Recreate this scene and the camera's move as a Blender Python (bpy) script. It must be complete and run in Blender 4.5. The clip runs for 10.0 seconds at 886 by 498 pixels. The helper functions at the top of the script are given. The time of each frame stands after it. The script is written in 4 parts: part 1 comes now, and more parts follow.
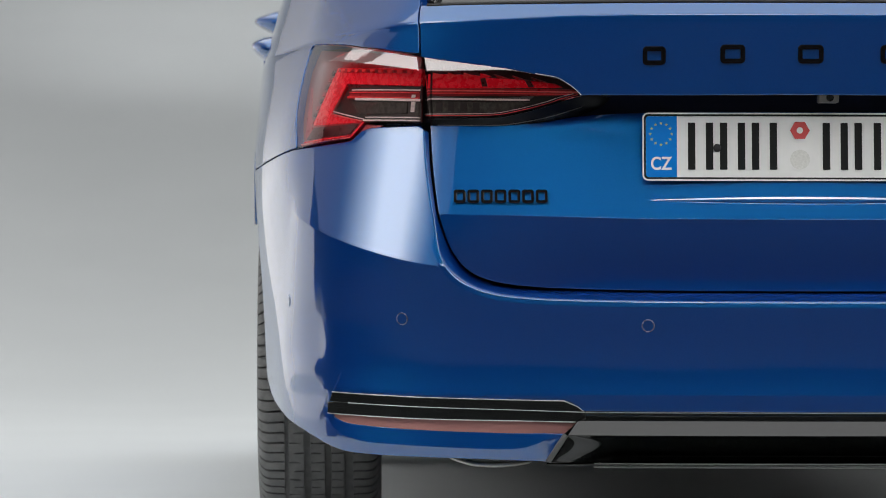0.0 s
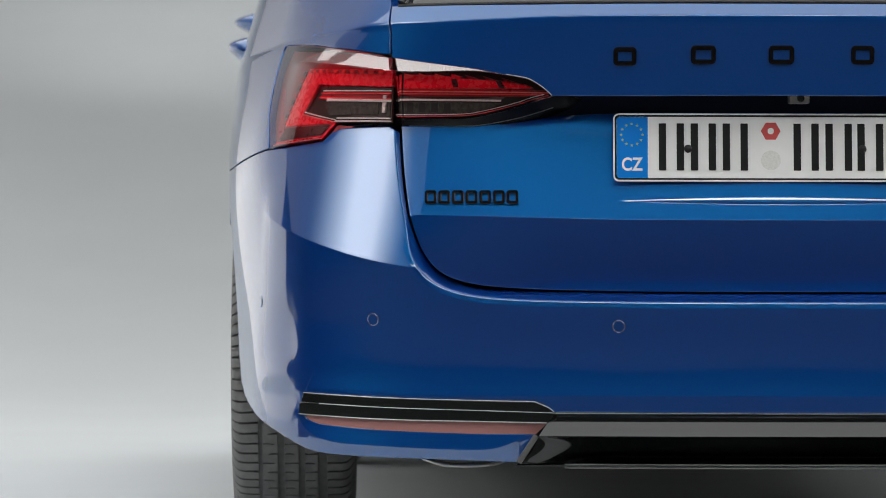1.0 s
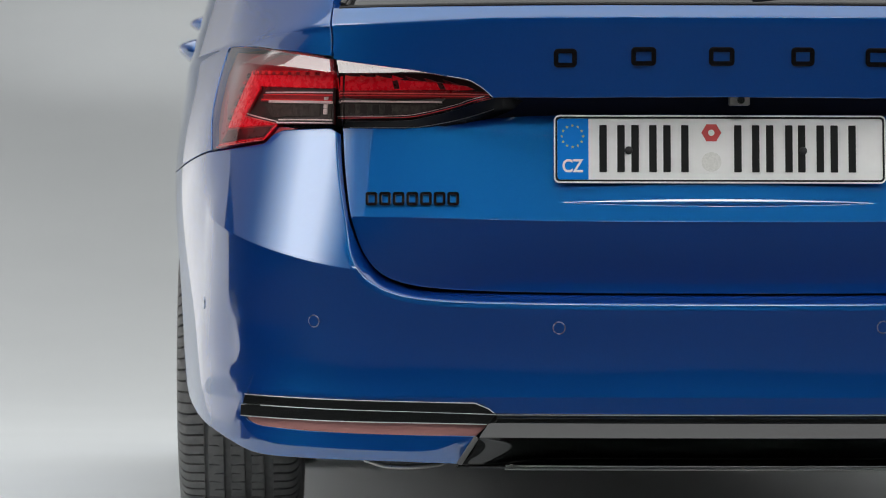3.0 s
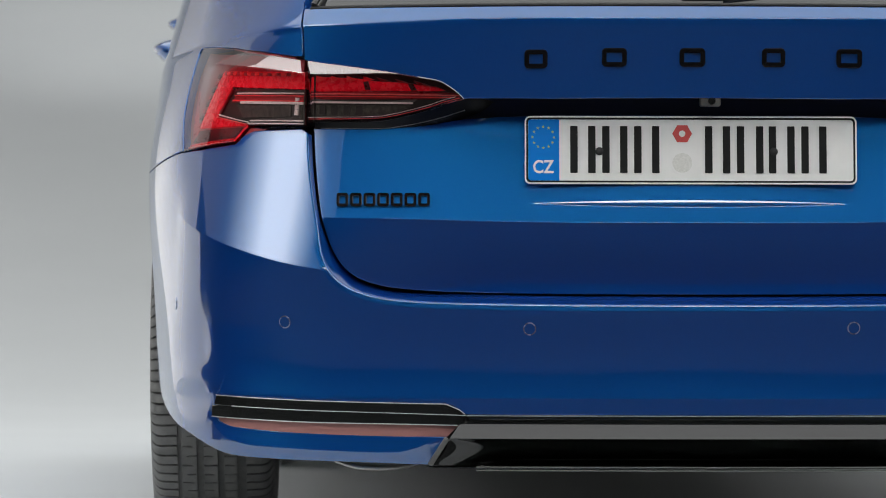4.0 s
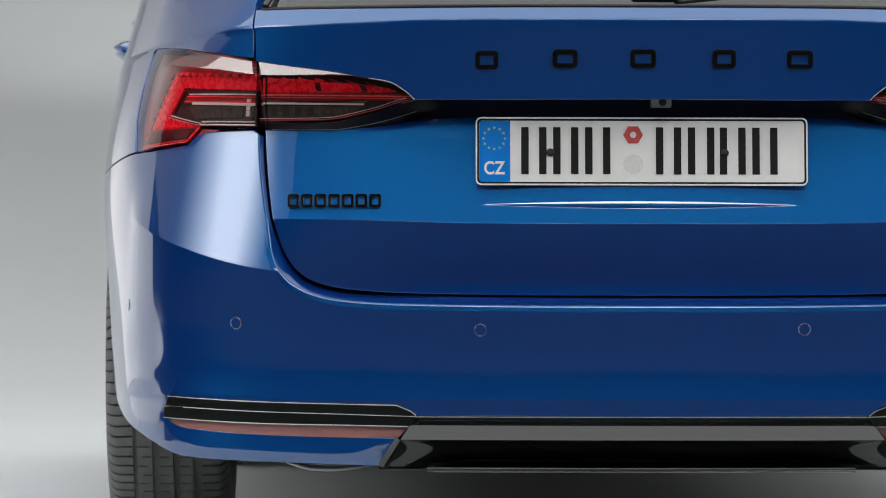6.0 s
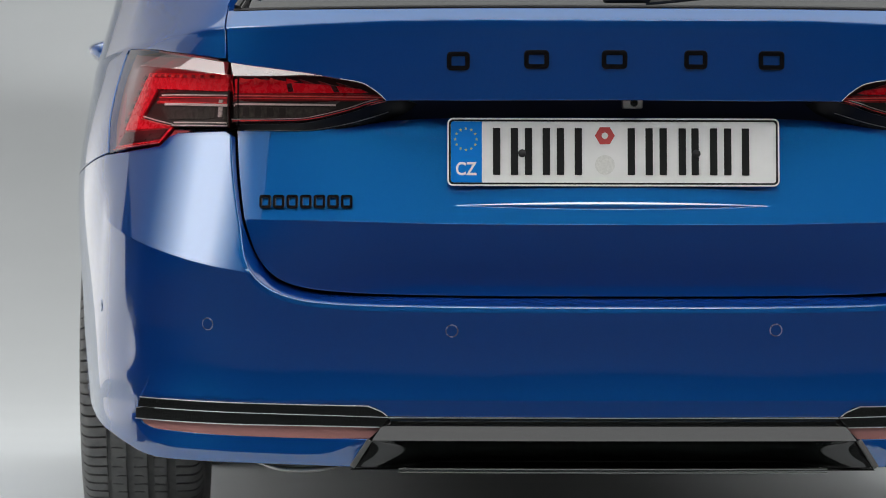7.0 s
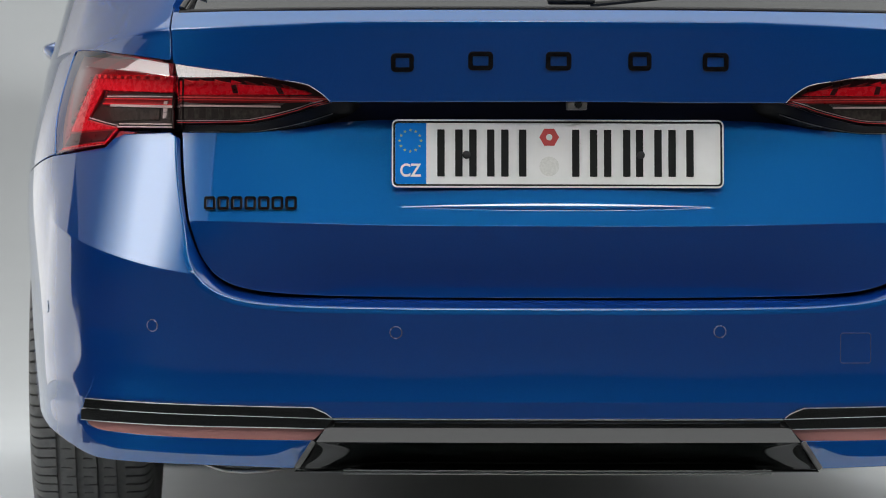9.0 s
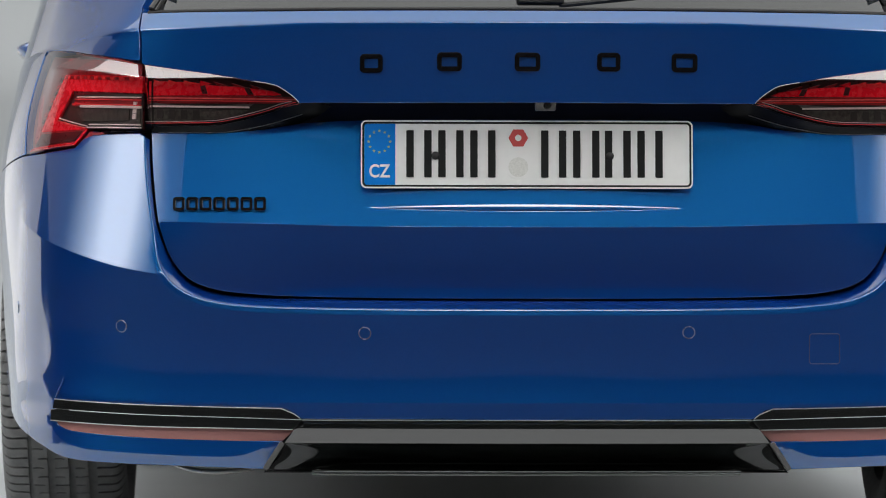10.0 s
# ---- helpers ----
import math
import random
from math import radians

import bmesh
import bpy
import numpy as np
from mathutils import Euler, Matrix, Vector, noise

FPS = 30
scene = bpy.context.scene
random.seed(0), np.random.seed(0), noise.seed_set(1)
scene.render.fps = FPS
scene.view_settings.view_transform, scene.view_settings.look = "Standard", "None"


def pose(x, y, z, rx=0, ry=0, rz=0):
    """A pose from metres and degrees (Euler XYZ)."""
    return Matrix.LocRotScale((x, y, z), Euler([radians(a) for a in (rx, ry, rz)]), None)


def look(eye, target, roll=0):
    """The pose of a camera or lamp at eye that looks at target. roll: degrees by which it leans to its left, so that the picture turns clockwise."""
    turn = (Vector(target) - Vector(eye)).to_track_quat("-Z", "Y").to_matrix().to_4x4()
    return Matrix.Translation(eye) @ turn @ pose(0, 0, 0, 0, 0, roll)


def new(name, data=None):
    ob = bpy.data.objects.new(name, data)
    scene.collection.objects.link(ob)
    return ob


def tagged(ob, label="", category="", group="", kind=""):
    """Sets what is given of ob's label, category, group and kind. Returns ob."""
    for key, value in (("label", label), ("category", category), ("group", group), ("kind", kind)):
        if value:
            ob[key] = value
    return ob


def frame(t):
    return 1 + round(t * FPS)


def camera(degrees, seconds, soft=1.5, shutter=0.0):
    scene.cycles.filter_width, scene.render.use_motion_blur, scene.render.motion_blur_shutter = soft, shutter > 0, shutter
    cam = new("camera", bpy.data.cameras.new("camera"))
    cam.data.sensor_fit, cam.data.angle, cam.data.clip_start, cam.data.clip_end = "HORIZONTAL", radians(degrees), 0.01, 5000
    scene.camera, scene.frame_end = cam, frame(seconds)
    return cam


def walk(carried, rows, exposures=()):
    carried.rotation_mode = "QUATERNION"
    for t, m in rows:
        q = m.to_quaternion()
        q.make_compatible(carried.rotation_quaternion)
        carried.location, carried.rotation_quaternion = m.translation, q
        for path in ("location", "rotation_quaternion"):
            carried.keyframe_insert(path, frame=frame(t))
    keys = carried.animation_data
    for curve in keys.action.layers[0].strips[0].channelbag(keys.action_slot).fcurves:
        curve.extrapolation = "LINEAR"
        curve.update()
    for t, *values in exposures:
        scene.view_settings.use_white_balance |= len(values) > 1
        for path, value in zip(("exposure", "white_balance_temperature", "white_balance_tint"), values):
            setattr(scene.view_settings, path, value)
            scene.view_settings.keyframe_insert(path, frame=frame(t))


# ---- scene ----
from mathutils import geometry

cam = camera(11.538, 10.0, soft=1.0)
cam.data.dof.use_dof, cam.data.dof.focus_distance, cam.data.dof.aperture_fstop = True, 6.98, 9.5
# seconds, eye, tilt and turn of a slow slide from left to right
PATH = [
    (0.0, -0.6515, -6.8643, 0.5742, 90.212, -0.669),
    (0.5, -0.6284, -6.8647, 0.5741, 90.219, -0.653),
    (1.0, -0.6064, -6.8652, 0.5741, 90.223, -0.673),
    (1.5, -0.5854, -6.8657, 0.5742, 90.229, -0.694),
    (2.0, -0.5654, -6.8661, 0.5746, 90.231, -0.745),
    (2.5, -0.5462, -6.8666, 0.5751, 90.231, -0.758),
    (4.0, -0.4921, -6.8680, 0.5778, 90.227, -0.874),
    (4.5, -0.4749, -6.8684, 0.5790, 90.217, -0.887),
    (5.0, -0.4579, -6.8689, 0.5804, 90.206, -0.913),
    (5.5, -0.4410, -6.8693, 0.5820, 90.201, -0.918),
    (7.0, -0.3895, -6.8707, 0.5878, 90.171, -1.027),
    (7.5, -0.3717, -6.8712, 0.5901, 90.159, -1.042),
    (8.0, -0.3534, -6.8716, 0.5926, 90.145, -1.062),
    (8.5, -0.3344, -6.8721, 0.5952, 90.127, -1.088),
    (9.0, -0.3146, -6.8726, 0.5980, 90.107, -1.128),
    (9.5, -0.2940, -6.8730, 0.6010, 90.087, -1.150),
    (10.0, -0.2724, -6.8735, 0.6042, 90.066, -1.180),
]
DROP = 0.10  # the body's own heights are counted from this much below the floor
walk(cam, [(t, pose(x, y, z - DROP, tilt, 0, turn) @ pose(0, 0, 0, 0, 0, 0.107)) for t, x, y, z, tilt, turn in PATH])

# ---- world and studio lights ----
world = bpy.data.worlds.new("studio_air")
scene.world = world
world.use_nodes = True
world.node_tree.nodes["Background"].inputs["Color"].default_value = (0.5, 0.5, 0.5, 1)
world.node_tree.nodes["Background"].inputs["Strength"].default_value = 0.02
scene.view_settings.exposure = 0.45


def panel_light(name, m, width, height, watts, colour=(1, 1, 1)):
    """A soft area lamp; it shines along its own -z."""
    data = bpy.data.lights.new(name, "AREA")
    data.shape, data.size, data.size_y, data.energy, data.color = "RECTANGLE", width, height, watts, colour
    ob = new(name, data)
    ob.matrix_world = m
    return ob


# pose, width, height, watts of the overhead softboxes: over the car and over the backdrop
SOFTBOXES = [
    (look((0.0, 2.55, 4.3), (0.0, 2.5501, 0.0)), 9.0, 11.3, 338),
    (look((-1.0, 11.8, 6.4), (-1.0, 11.8001, 0.0)), 10.0, 6.5, 105),
]
for m, w, h, watts in SOFTBOXES:
    panel_light("softbox_lamp", m @ pose(0, 0, -0.02), w, h, watts, (0.985, 1.0, 1.0))
# the backdrop light behind the car
spot = bpy.data.lights.new("backdrop_spot", "SPOT")
spot.energy, spot.spot_size, spot.spot_blend, spot.shadow_soft_size = 150, radians(44), 1.0, 0.3
new("backdrop_spot", spot).matrix_world = look((-1.0, 11.0, 4.4), (-1.6, 14.6, 1.85))


# ---- materials ----
def material(name, colour=(0.5, 0.5, 0.5), rough=0.5, metal=0.0, coat=0.0, spec=0.5):
    mat = bpy.data.materials.new(name)
    mat.use_nodes = True
    b = mat.node_tree.nodes["Principled BSDF"].inputs
    b["Base Color"].default_value = (*colour, 1)
    b["Roughness"].default_value, b["Metallic"].default_value = rough, metal
    b["Coat Weight"].default_value, b["Specular IOR Level"].default_value = coat, spec
    b["Coat Roughness"].default_value = 0.02
    return mat


def grain(mat, scale, low, high, key="Roughness", bump=0.0, detail=6.0):
    """Varies one input of the surface by noise, and lifts it by the same noise."""
    t = mat.node_tree
    n, l = t.nodes, t.links
    co = n.new("ShaderNodeTexCoord")
    no = n.new("ShaderNodeTexNoise")
    no.inputs["Scale"].default_value, no.inputs["Detail"].default_value = scale, detail
    ma = n.new("ShaderNodeMapRange")
    ma.inputs["To Min"].default_value, ma.inputs["To Max"].default_value = low, high
    l.new(co.outputs["Object"], no.inputs["Vector"])
    l.new(no.outputs["Fac"], ma.inputs["Value"])
    l.new(ma.outputs["Result"], n["Principled BSDF"].inputs[key])
    if bump:
        bu = n.new("ShaderNodeBump")
        bu.inputs["Strength"].default_value, bu.inputs["Distance"].default_value = bump, 0.002
        l.new(no.outputs["Fac"], bu.inputs["Height"])
        l.new(bu.outputs["Normal"], n["Principled BSDF"].inputs["Normal"])
    return mat


def tint_noise(mat, scale, dark, light):
    """Mottles the base colour between two tones."""
    t = mat.node_tree
    n, l = t.nodes, t.links
    co = n.new("ShaderNodeTexCoord")
    no = n.new("ShaderNodeTexNoise")
    no.inputs["Scale"].default_value, no.inputs["Detail"].default_value = scale, 5
    ra = n.new("ShaderNodeValToRGB")
    ra.color_ramp.elements[0].position, ra.color_ramp.elements[1].position = 0.3, 0.7
    ra.color_ramp.elements[0].color, ra.color_ramp.elements[1].color = (*dark, 1), (*light, 1)
    l.new(co.outputs["Object"], no.inputs["Vector"])
    l.new(no.outputs["Fac"], ra.inputs["Fac"])
    l.new(ra.outputs["Color"], n["Principled BSDF"].inputs["Base Color"])
    return mat


def clear(name, tint, gloss_rough=0.02, ior=1.55, sheen=(1, 1, 1)):
    """A clear or tinted cover: light passes straight through it, and its skin is glossy."""
    mat = bpy.data.materials.new(name)
    mat.use_nodes = True
    t = mat.node_tree
    t.nodes.clear()
    out, mix = t.nodes.new("ShaderNodeOutputMaterial"), t.nodes.new("ShaderNodeMixShader")
    tr, gl, fr = t.nodes.new("ShaderNodeBsdfTransparent"), t.nodes.new("ShaderNodeBsdfGlossy"), t.nodes.new("ShaderNodeFresnel")
    tr.inputs["Color"].default_value, gl.inputs["Color"].default_value = (*tint, 1), (*sheen, 1)
    gl.inputs["Roughness"].default_value, fr.inputs["IOR"].default_value = gloss_rough, ior
    t.links.new(fr.outputs["Fac"], mix.inputs["Fac"])
    t.links.new(tr.outputs["BSDF"], mix.inputs[1])
    t.links.new(gl.outputs["BSDF"], mix.inputs[2])
    t.links.new(mix.outputs["Shader"], out.inputs["Surface"])
    return mat


def car_paint():
    """Blue flake paint: a metallic layer over a deep navy ground, under clear lacquer."""
    mat = tint_noise(material("blue_metallic_paint", (0.004, 0.16, 0.50), 0.43, 1.0, 1.0), 900.0, (0.006, 0.125, 0.31), (0.014, 0.195, 0.44))
    t = mat.node_tree
    flake = t.nodes["Principled BSDF"]
    ground = t.nodes.new("ShaderNodeBsdfPrincipled")
    for node in (flake, ground):
        node.inputs["Coat Weight"].default_value, node.inputs["Coat IOR"].default_value, node.inputs["Coat Roughness"].default_value = 1.0, 2.05, 0.02
    ground.inputs["Base Color"].default_value, ground.inputs["Roughness"].default_value = (0.003, 0.030, 0.27, 1), 0.6
    ground.inputs["Specular IOR Level"].default_value = 0.0
    mix = t.nodes.new("ShaderNodeMixShader")
    mix.inputs["Fac"].default_value = 0.52
    t.links.new(flake.outputs["BSDF"], mix.inputs[1])
    t.links.new(ground.outputs["BSDF"], mix.inputs[2])
    t.links.new(mix.outputs["Shader"], t.nodes["Material Output"].inputs["Surface"])
    return mat


PAINT = car_paint()
BLACK_GLOSS = grain(material("black_gloss_plastic", (0.009, 0.010, 0.010), 0.06, 0, 0.6), 40, 0.04, 0.09)
BLACK_MATT = grain(material("black_matt_plastic", (0.012, 0.012, 0.013), 0.55), 400, 0.45, 0.65, bump=0.1)
RECESS = grain(material("shaded_recess_blue", (0.010, 0.015, 0.045), 0.30, 0, 0.3), 60, 0.25, 0.4)
GAP_BLACK = material("dark_inner_metal", (0.010, 0.010, 0.014), 0.8)
RUBBER = grain(tint_noise(material("tyre_rubber", (0.03, 0.03, 0.03), 0.6), 60, (0.135, 0.137, 0.137), (0.19, 0.19, 0.187)), 300, 0.5, 0.75, bump=0.15)
CHROME = grain(material("satin_chrome", (0.80, 0.80, 0.81), 0.30, 1.0), 60, 0.26, 0.36)
STEEL = grain(material("brushed_steel", (0.5, 0.49, 0.47), 0.3, 1.0), 200, 0.22, 0.4)
SENSOR_RING = grain(material("sensor_ring_grey", (0.30, 0.36, 0.46), 0.25, 0.6), 90, 0.2, 0.35)
COVER_JOINT = grain(material("blue_grey_joint", (0.05, 0.09, 0.20), 0.35, 0.3), 90, 0.3, 0.45)
LIP_GREY = grain(material("dark_grey_lip", (0.17, 0.18, 0.17), 0.3), 90, 0.25, 0.4)
STRUT = grain(material("satin_grey_plastic", (0.10, 0.10, 0.10), 0.3), 90, 0.25, 0.4)
RIM = grain(material("alloy_grey", (0.10, 0.10, 0.11), 0.3, 0.8), 80, 0.25, 0.35)
RED = grain(material("red_lamp_plastic", (0.93, 0.010, 0.030), 0.25, 0, 0.3), 120, 0.2, 0.35)
RED_PALE = grain(material("pale_red_lamp_plastic", (0.95, 0.17, 0.16), 0.3, 0, 0.3), 120, 0.2, 0.35)
RED_SOFT = grain(material("soft_red_lamp_plastic", (0.95, 0.055, 0.06), 0.3, 0, 0.3), 120, 0.2, 0.35)
RED_GLASS = grain(material("orange_red_light_pipe", (0.95, 0.085, 0.09), 0.15, 0, 0.5), 120, 0.1, 0.2)
DARK_RED = grain(material("dark_red_plastic", (0.34, 0.008, 0.014), 0.3, 0, 0.3), 120, 0.2, 0.4)
RED_BLACK = grain(material("red_black_plastic", (0.045, 0.004, 0.006), 0.3, 0, 0.2), 120, 0.2, 0.4)
LAMP_DARK = grain(material("lamp_housing_black", (0.012, 0.011, 0.012), 0.3), 120, 0.2, 0.4)
LAMP_SILVER = grain(material("lamp_reflector_silver", (0.80, 0.78, 0.75), 0.35, 0.0), 150, 0.3, 0.45)
ROSE = grain(material("rose_lamp_plastic", (0.19, 0.040, 0.040), 0.35, 0, 0.3), 120, 0.3, 0.45)
LAMP_GREY = grain(material("lamp_inner_grey", (0.010, 0.012, 0.010), 0.4), 90, 0.3, 0.5)
MESH_GREY = grain(tint_noise(material("lamp_mesh_grey", (0.06, 0.065, 0.058), 0.5), 160, (0.010, 0.013, 0.010), (0.055, 0.062, 0.052)), 700, 0.4, 0.6, bump=0.6)
LENS_RED = clear("smoked_red_lens", (0.97, 0.84, 0.84), ior=1.30)
TRIM_BLACK = grain(material("satin_black_trim", (0.012, 0.012, 0.014), 0.3, 0, 0.0, 0.25), 80, 0.25, 0.4)
HEM_GLINT = clear("hem_glint_gloss", (0.96, 0.88, 0.87), 0.06, 4.6, (1.0, 0.92, 0.91))
GLASS = material("dark_window_glass", (0.026, 0.028, 0.026), 0.02, 0, 0.0, 0.9)
REFLECTOR = grain(material("red_reflector", (0.40, 0.19, 0.175), 0.22, 0, 0.6), 500, 0.15, 0.3, bump=0.1)
WHITE_PLATE = grain(tint_noise(material("white_plate_foil", (0.84, 0.84, 0.83), 0.35), 25, (0.82, 0.82, 0.81), (0.87, 0.87, 0.86)), 200, 0.3, 0.45)
PLATE_BLACK = material("plate_black", (0.010, 0.011, 0.011), 0.5, spec=0.15)
EU_BLUE = material("plate_blue", (0.0, 0.20, 0.66), 0.45, spec=0.12)
YELLOW = material("star_yellow", (0.55, 0.50, 0.12), 0.5)
STICKER_RED = material("sticker_red", (0.55, 0.05, 0.05), 0.5)
STICKER_PALE = tint_noise(material("sticker_pale", (0.7, 0.7, 0.66), 0.4), 300, (0.68, 0.68, 0.65), (0.80, 0.80, 0.77))
STUDIO = grain(tint_noise(material("studio_white_paint", (0.64, 0.66, 0.67), 0.7, spec=0.08), 1.5, (0.635, 0.660, 0.670), (0.660, 0.685, 0.695)), 30, 0.65, 0.8)
STUDIO_WHITE = grain(tint_noise(material("white_wing_paint", (0.84, 0.84, 0.83), 0.6), 1.5, (0.82, 0.82, 0.81), (0.86, 0.86, 0.85)), 30, 0.5, 0.65)
STUDIO_DARK = tint_noise(material("black_studio_cloth", (0.02, 0.02, 0.02), 0.9), 8, (0.007, 0.008, 0.008), (0.011, 0.012, 0.012))


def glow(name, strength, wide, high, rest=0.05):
    """A lit diffuser cloth, brightest at its origin; falloff is put into the emission."""
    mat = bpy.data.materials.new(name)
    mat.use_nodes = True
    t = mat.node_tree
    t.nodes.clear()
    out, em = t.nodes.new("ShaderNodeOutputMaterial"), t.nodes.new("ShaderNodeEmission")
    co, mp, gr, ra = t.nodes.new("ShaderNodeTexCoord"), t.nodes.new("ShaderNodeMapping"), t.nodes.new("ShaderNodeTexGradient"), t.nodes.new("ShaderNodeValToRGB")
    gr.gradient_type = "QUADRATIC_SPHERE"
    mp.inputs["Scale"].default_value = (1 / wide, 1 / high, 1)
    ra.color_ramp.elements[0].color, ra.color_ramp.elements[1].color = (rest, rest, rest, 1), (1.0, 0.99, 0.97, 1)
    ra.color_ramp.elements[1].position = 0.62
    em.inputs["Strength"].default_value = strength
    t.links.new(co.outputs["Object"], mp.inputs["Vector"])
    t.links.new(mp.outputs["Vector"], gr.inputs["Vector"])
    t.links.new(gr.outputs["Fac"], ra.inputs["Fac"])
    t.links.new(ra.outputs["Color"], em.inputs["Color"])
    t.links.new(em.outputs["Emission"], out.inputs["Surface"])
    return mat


DIFFUSER = glow("lit_diffuser_cloth", 3.3, 3.3, 4.4, 0.05)
WING_FILL = glow("wing_fill_glow", 0.80, 18.0, 2.6, 0.28)
BOUNCE = glow("lit_front_cloth", 6.0, 4.6, 1.9, 0.25)
BADGE_BLACK = grain(material("badge_black", (0.005, 0.005, 0.006), 0.1, 0, 0.0, 0.3), 150, 0.07, 0.13)


# ---- building blocks ----
def group_root(name, label, category, at=(0, 0, 0)):
    ob = new(name)
    ob.empty_display_size = 0.2
    ob.location = at
    return tagged(ob, label, category)


def mesh_part(name, verts, faces, mat, parent=None, normals=None, label="", smooth=True):
    me = bpy.data.meshes.new(name)
    me.from_pydata([tuple(map(float, v)) for v in verts], [], [tuple(map(int, f)) for f in faces])
    me.materials.append(mat)
    if smooth:
        me.polygons.foreach_set("use_smooth", [True] * len(me.polygons))
    me.update()
    if normals is not None:
        me.normals_split_custom_set_from_vertices([tuple(map(float, n)) for n in normals])
    ob = new(name, me)
    if parent:
        ob.parent = parent
    return tagged(ob, label)


def part(name, bm, mat, parent=None, label="", smooth=False):
    bmesh.ops.recalc_face_normals(bm, faces=bm.faces)
    me = bpy.data.meshes.new(name)
    bm.to_mesh(me)
    bm.free()
    me.materials.append(mat)
    if smooth:
        me.polygons.foreach_set("use_smooth", [True] * len(me.polygons))
        me.set_sharp_from_angle(angle=radians(35))
    ob = new(name, me)
    if parent:
        ob.parent = parent
    return tagged(ob, label)


def block(bm, m, sx, sy, sz, bevel=0.0, segments=2):
    """A bevelled block of that size into bm, at the pose m."""
    made = bmesh.ops.create_cube(bm, size=1, matrix=m @ Matrix.Diagonal((sx, sy, sz, 1)))
    if bevel:
        edges = list({e for v in made["verts"] for e in v.link_edges})
        bmesh.ops.bevel(bm, geom=edges, offset=bevel, segments=segments, affect="EDGES", profile=0.6)


def tube(bm, points, radius, sides=10):
    """A round bar along points."""
    pts = [Vector(p) for p in points]
    rings = []
    for i, p in enumerate(pts):
        d = (pts[min(i + 1, len(pts) - 1)] - pts[max(i - 1, 0)]).normalized()
        a = d.orthogonal().normalized()
        b = d.cross(a)
        if rings:
            a = (rings[-1][0].co - pts[i - 1])
            a = (a - d * a.dot(d)).normalized()
            b = d.cross(a)
        rings.append([bm.verts.new(p + radius * (math.cos(k * math.tau / sides) * a + math.sin(k * math.tau / sides) * b)) for k in range(sides)])
    for r, s in zip(rings, rings[1:]):
        for k in range(sides):
            bm.faces.new((r[k], r[(k + 1) % sides], s[(k + 1) % sides], s[k]))
    bm.faces.new(rings[0][::-1])
    bm.faces.new(rings[-1])


def smooth_line(points, n=6):
    """A curve through points (Catmull-Rom)."""
    p = np.array(points, float)
    p = np.concatenate(([2 * p[0] - p[1]], p, [2 * p[-1] - p[-2]]))
    t = np.linspace(0, 1, n, endpoint=False)[:, None]
    out = []
    for a, b, c, d in zip(p, p[1:], p[2:], p[3:]):
        out.append(0.5 * (2 * b + (c - a) * t + (2 * a - 5 * b + 4 * c - d) * t ** 2 + (3 * b - a - 3 * c + d) * t ** 3))
    return np.concatenate(out + [p[-2:-1]])


def straight(points, step=0.01):
    p = np.array(points, float)
    out = [p[:1]]
    for a, b in zip(p, p[1:]):
        n = max(1, int(np.hypot(*(b - a)) / step))
        out.append(a + (b - a) * np.linspace(0, 1, n + 1)[1:, None])
    return np.concatenate(out)


def shifted(line, d):
    """A line moved sideways by d, to its left."""
    g = np.gradient(line, axis=0)
    g /= np.maximum(np.hypot(g[:, 0], g[:, 1]), 1e-9)[:, None]
    return line + d * np.stack((-g[:, 1], g[:, 0]), 1)


def mirrored(half):
    """A closed loop from its half on the side u > 0, which begins and ends at u = 0."""
    half = np.array(half)
    return np.concatenate((half, (half * (-1, 1))[::-1][1:-1]))


def inside(pts, loop):
    x, y = pts[:, 0], pts[:, 1]
    res = np.zeros(len(pts), bool)
    for (x0, y0), (x1, y1) in zip(loop, np.roll(loop, -1, 0)):
        if y0 != y1:
            res ^= ((y0 > y) != (y1 > y)) & (x < (x1 - x0) * (y - y0) / (y1 - y0) + x0)
    return res


def distance(pts, line):
    best = np.full(len(pts), 9.0)
    for a, b in zip(line, line[1:]):
        ab = b - a
        k = np.clip(((pts - a) @ ab) / max(ab @ ab, 1e-12), 0, 1)
        best = np.minimum(best, np.hypot(*(pts - a - k[:, None] * ab).T))
    return best


def step_up(a, b, x):
    k = np.clip((np.asarray(x, float) - a) / (b - a), 0, 1)
    return k * k * (3 - 2 * k)


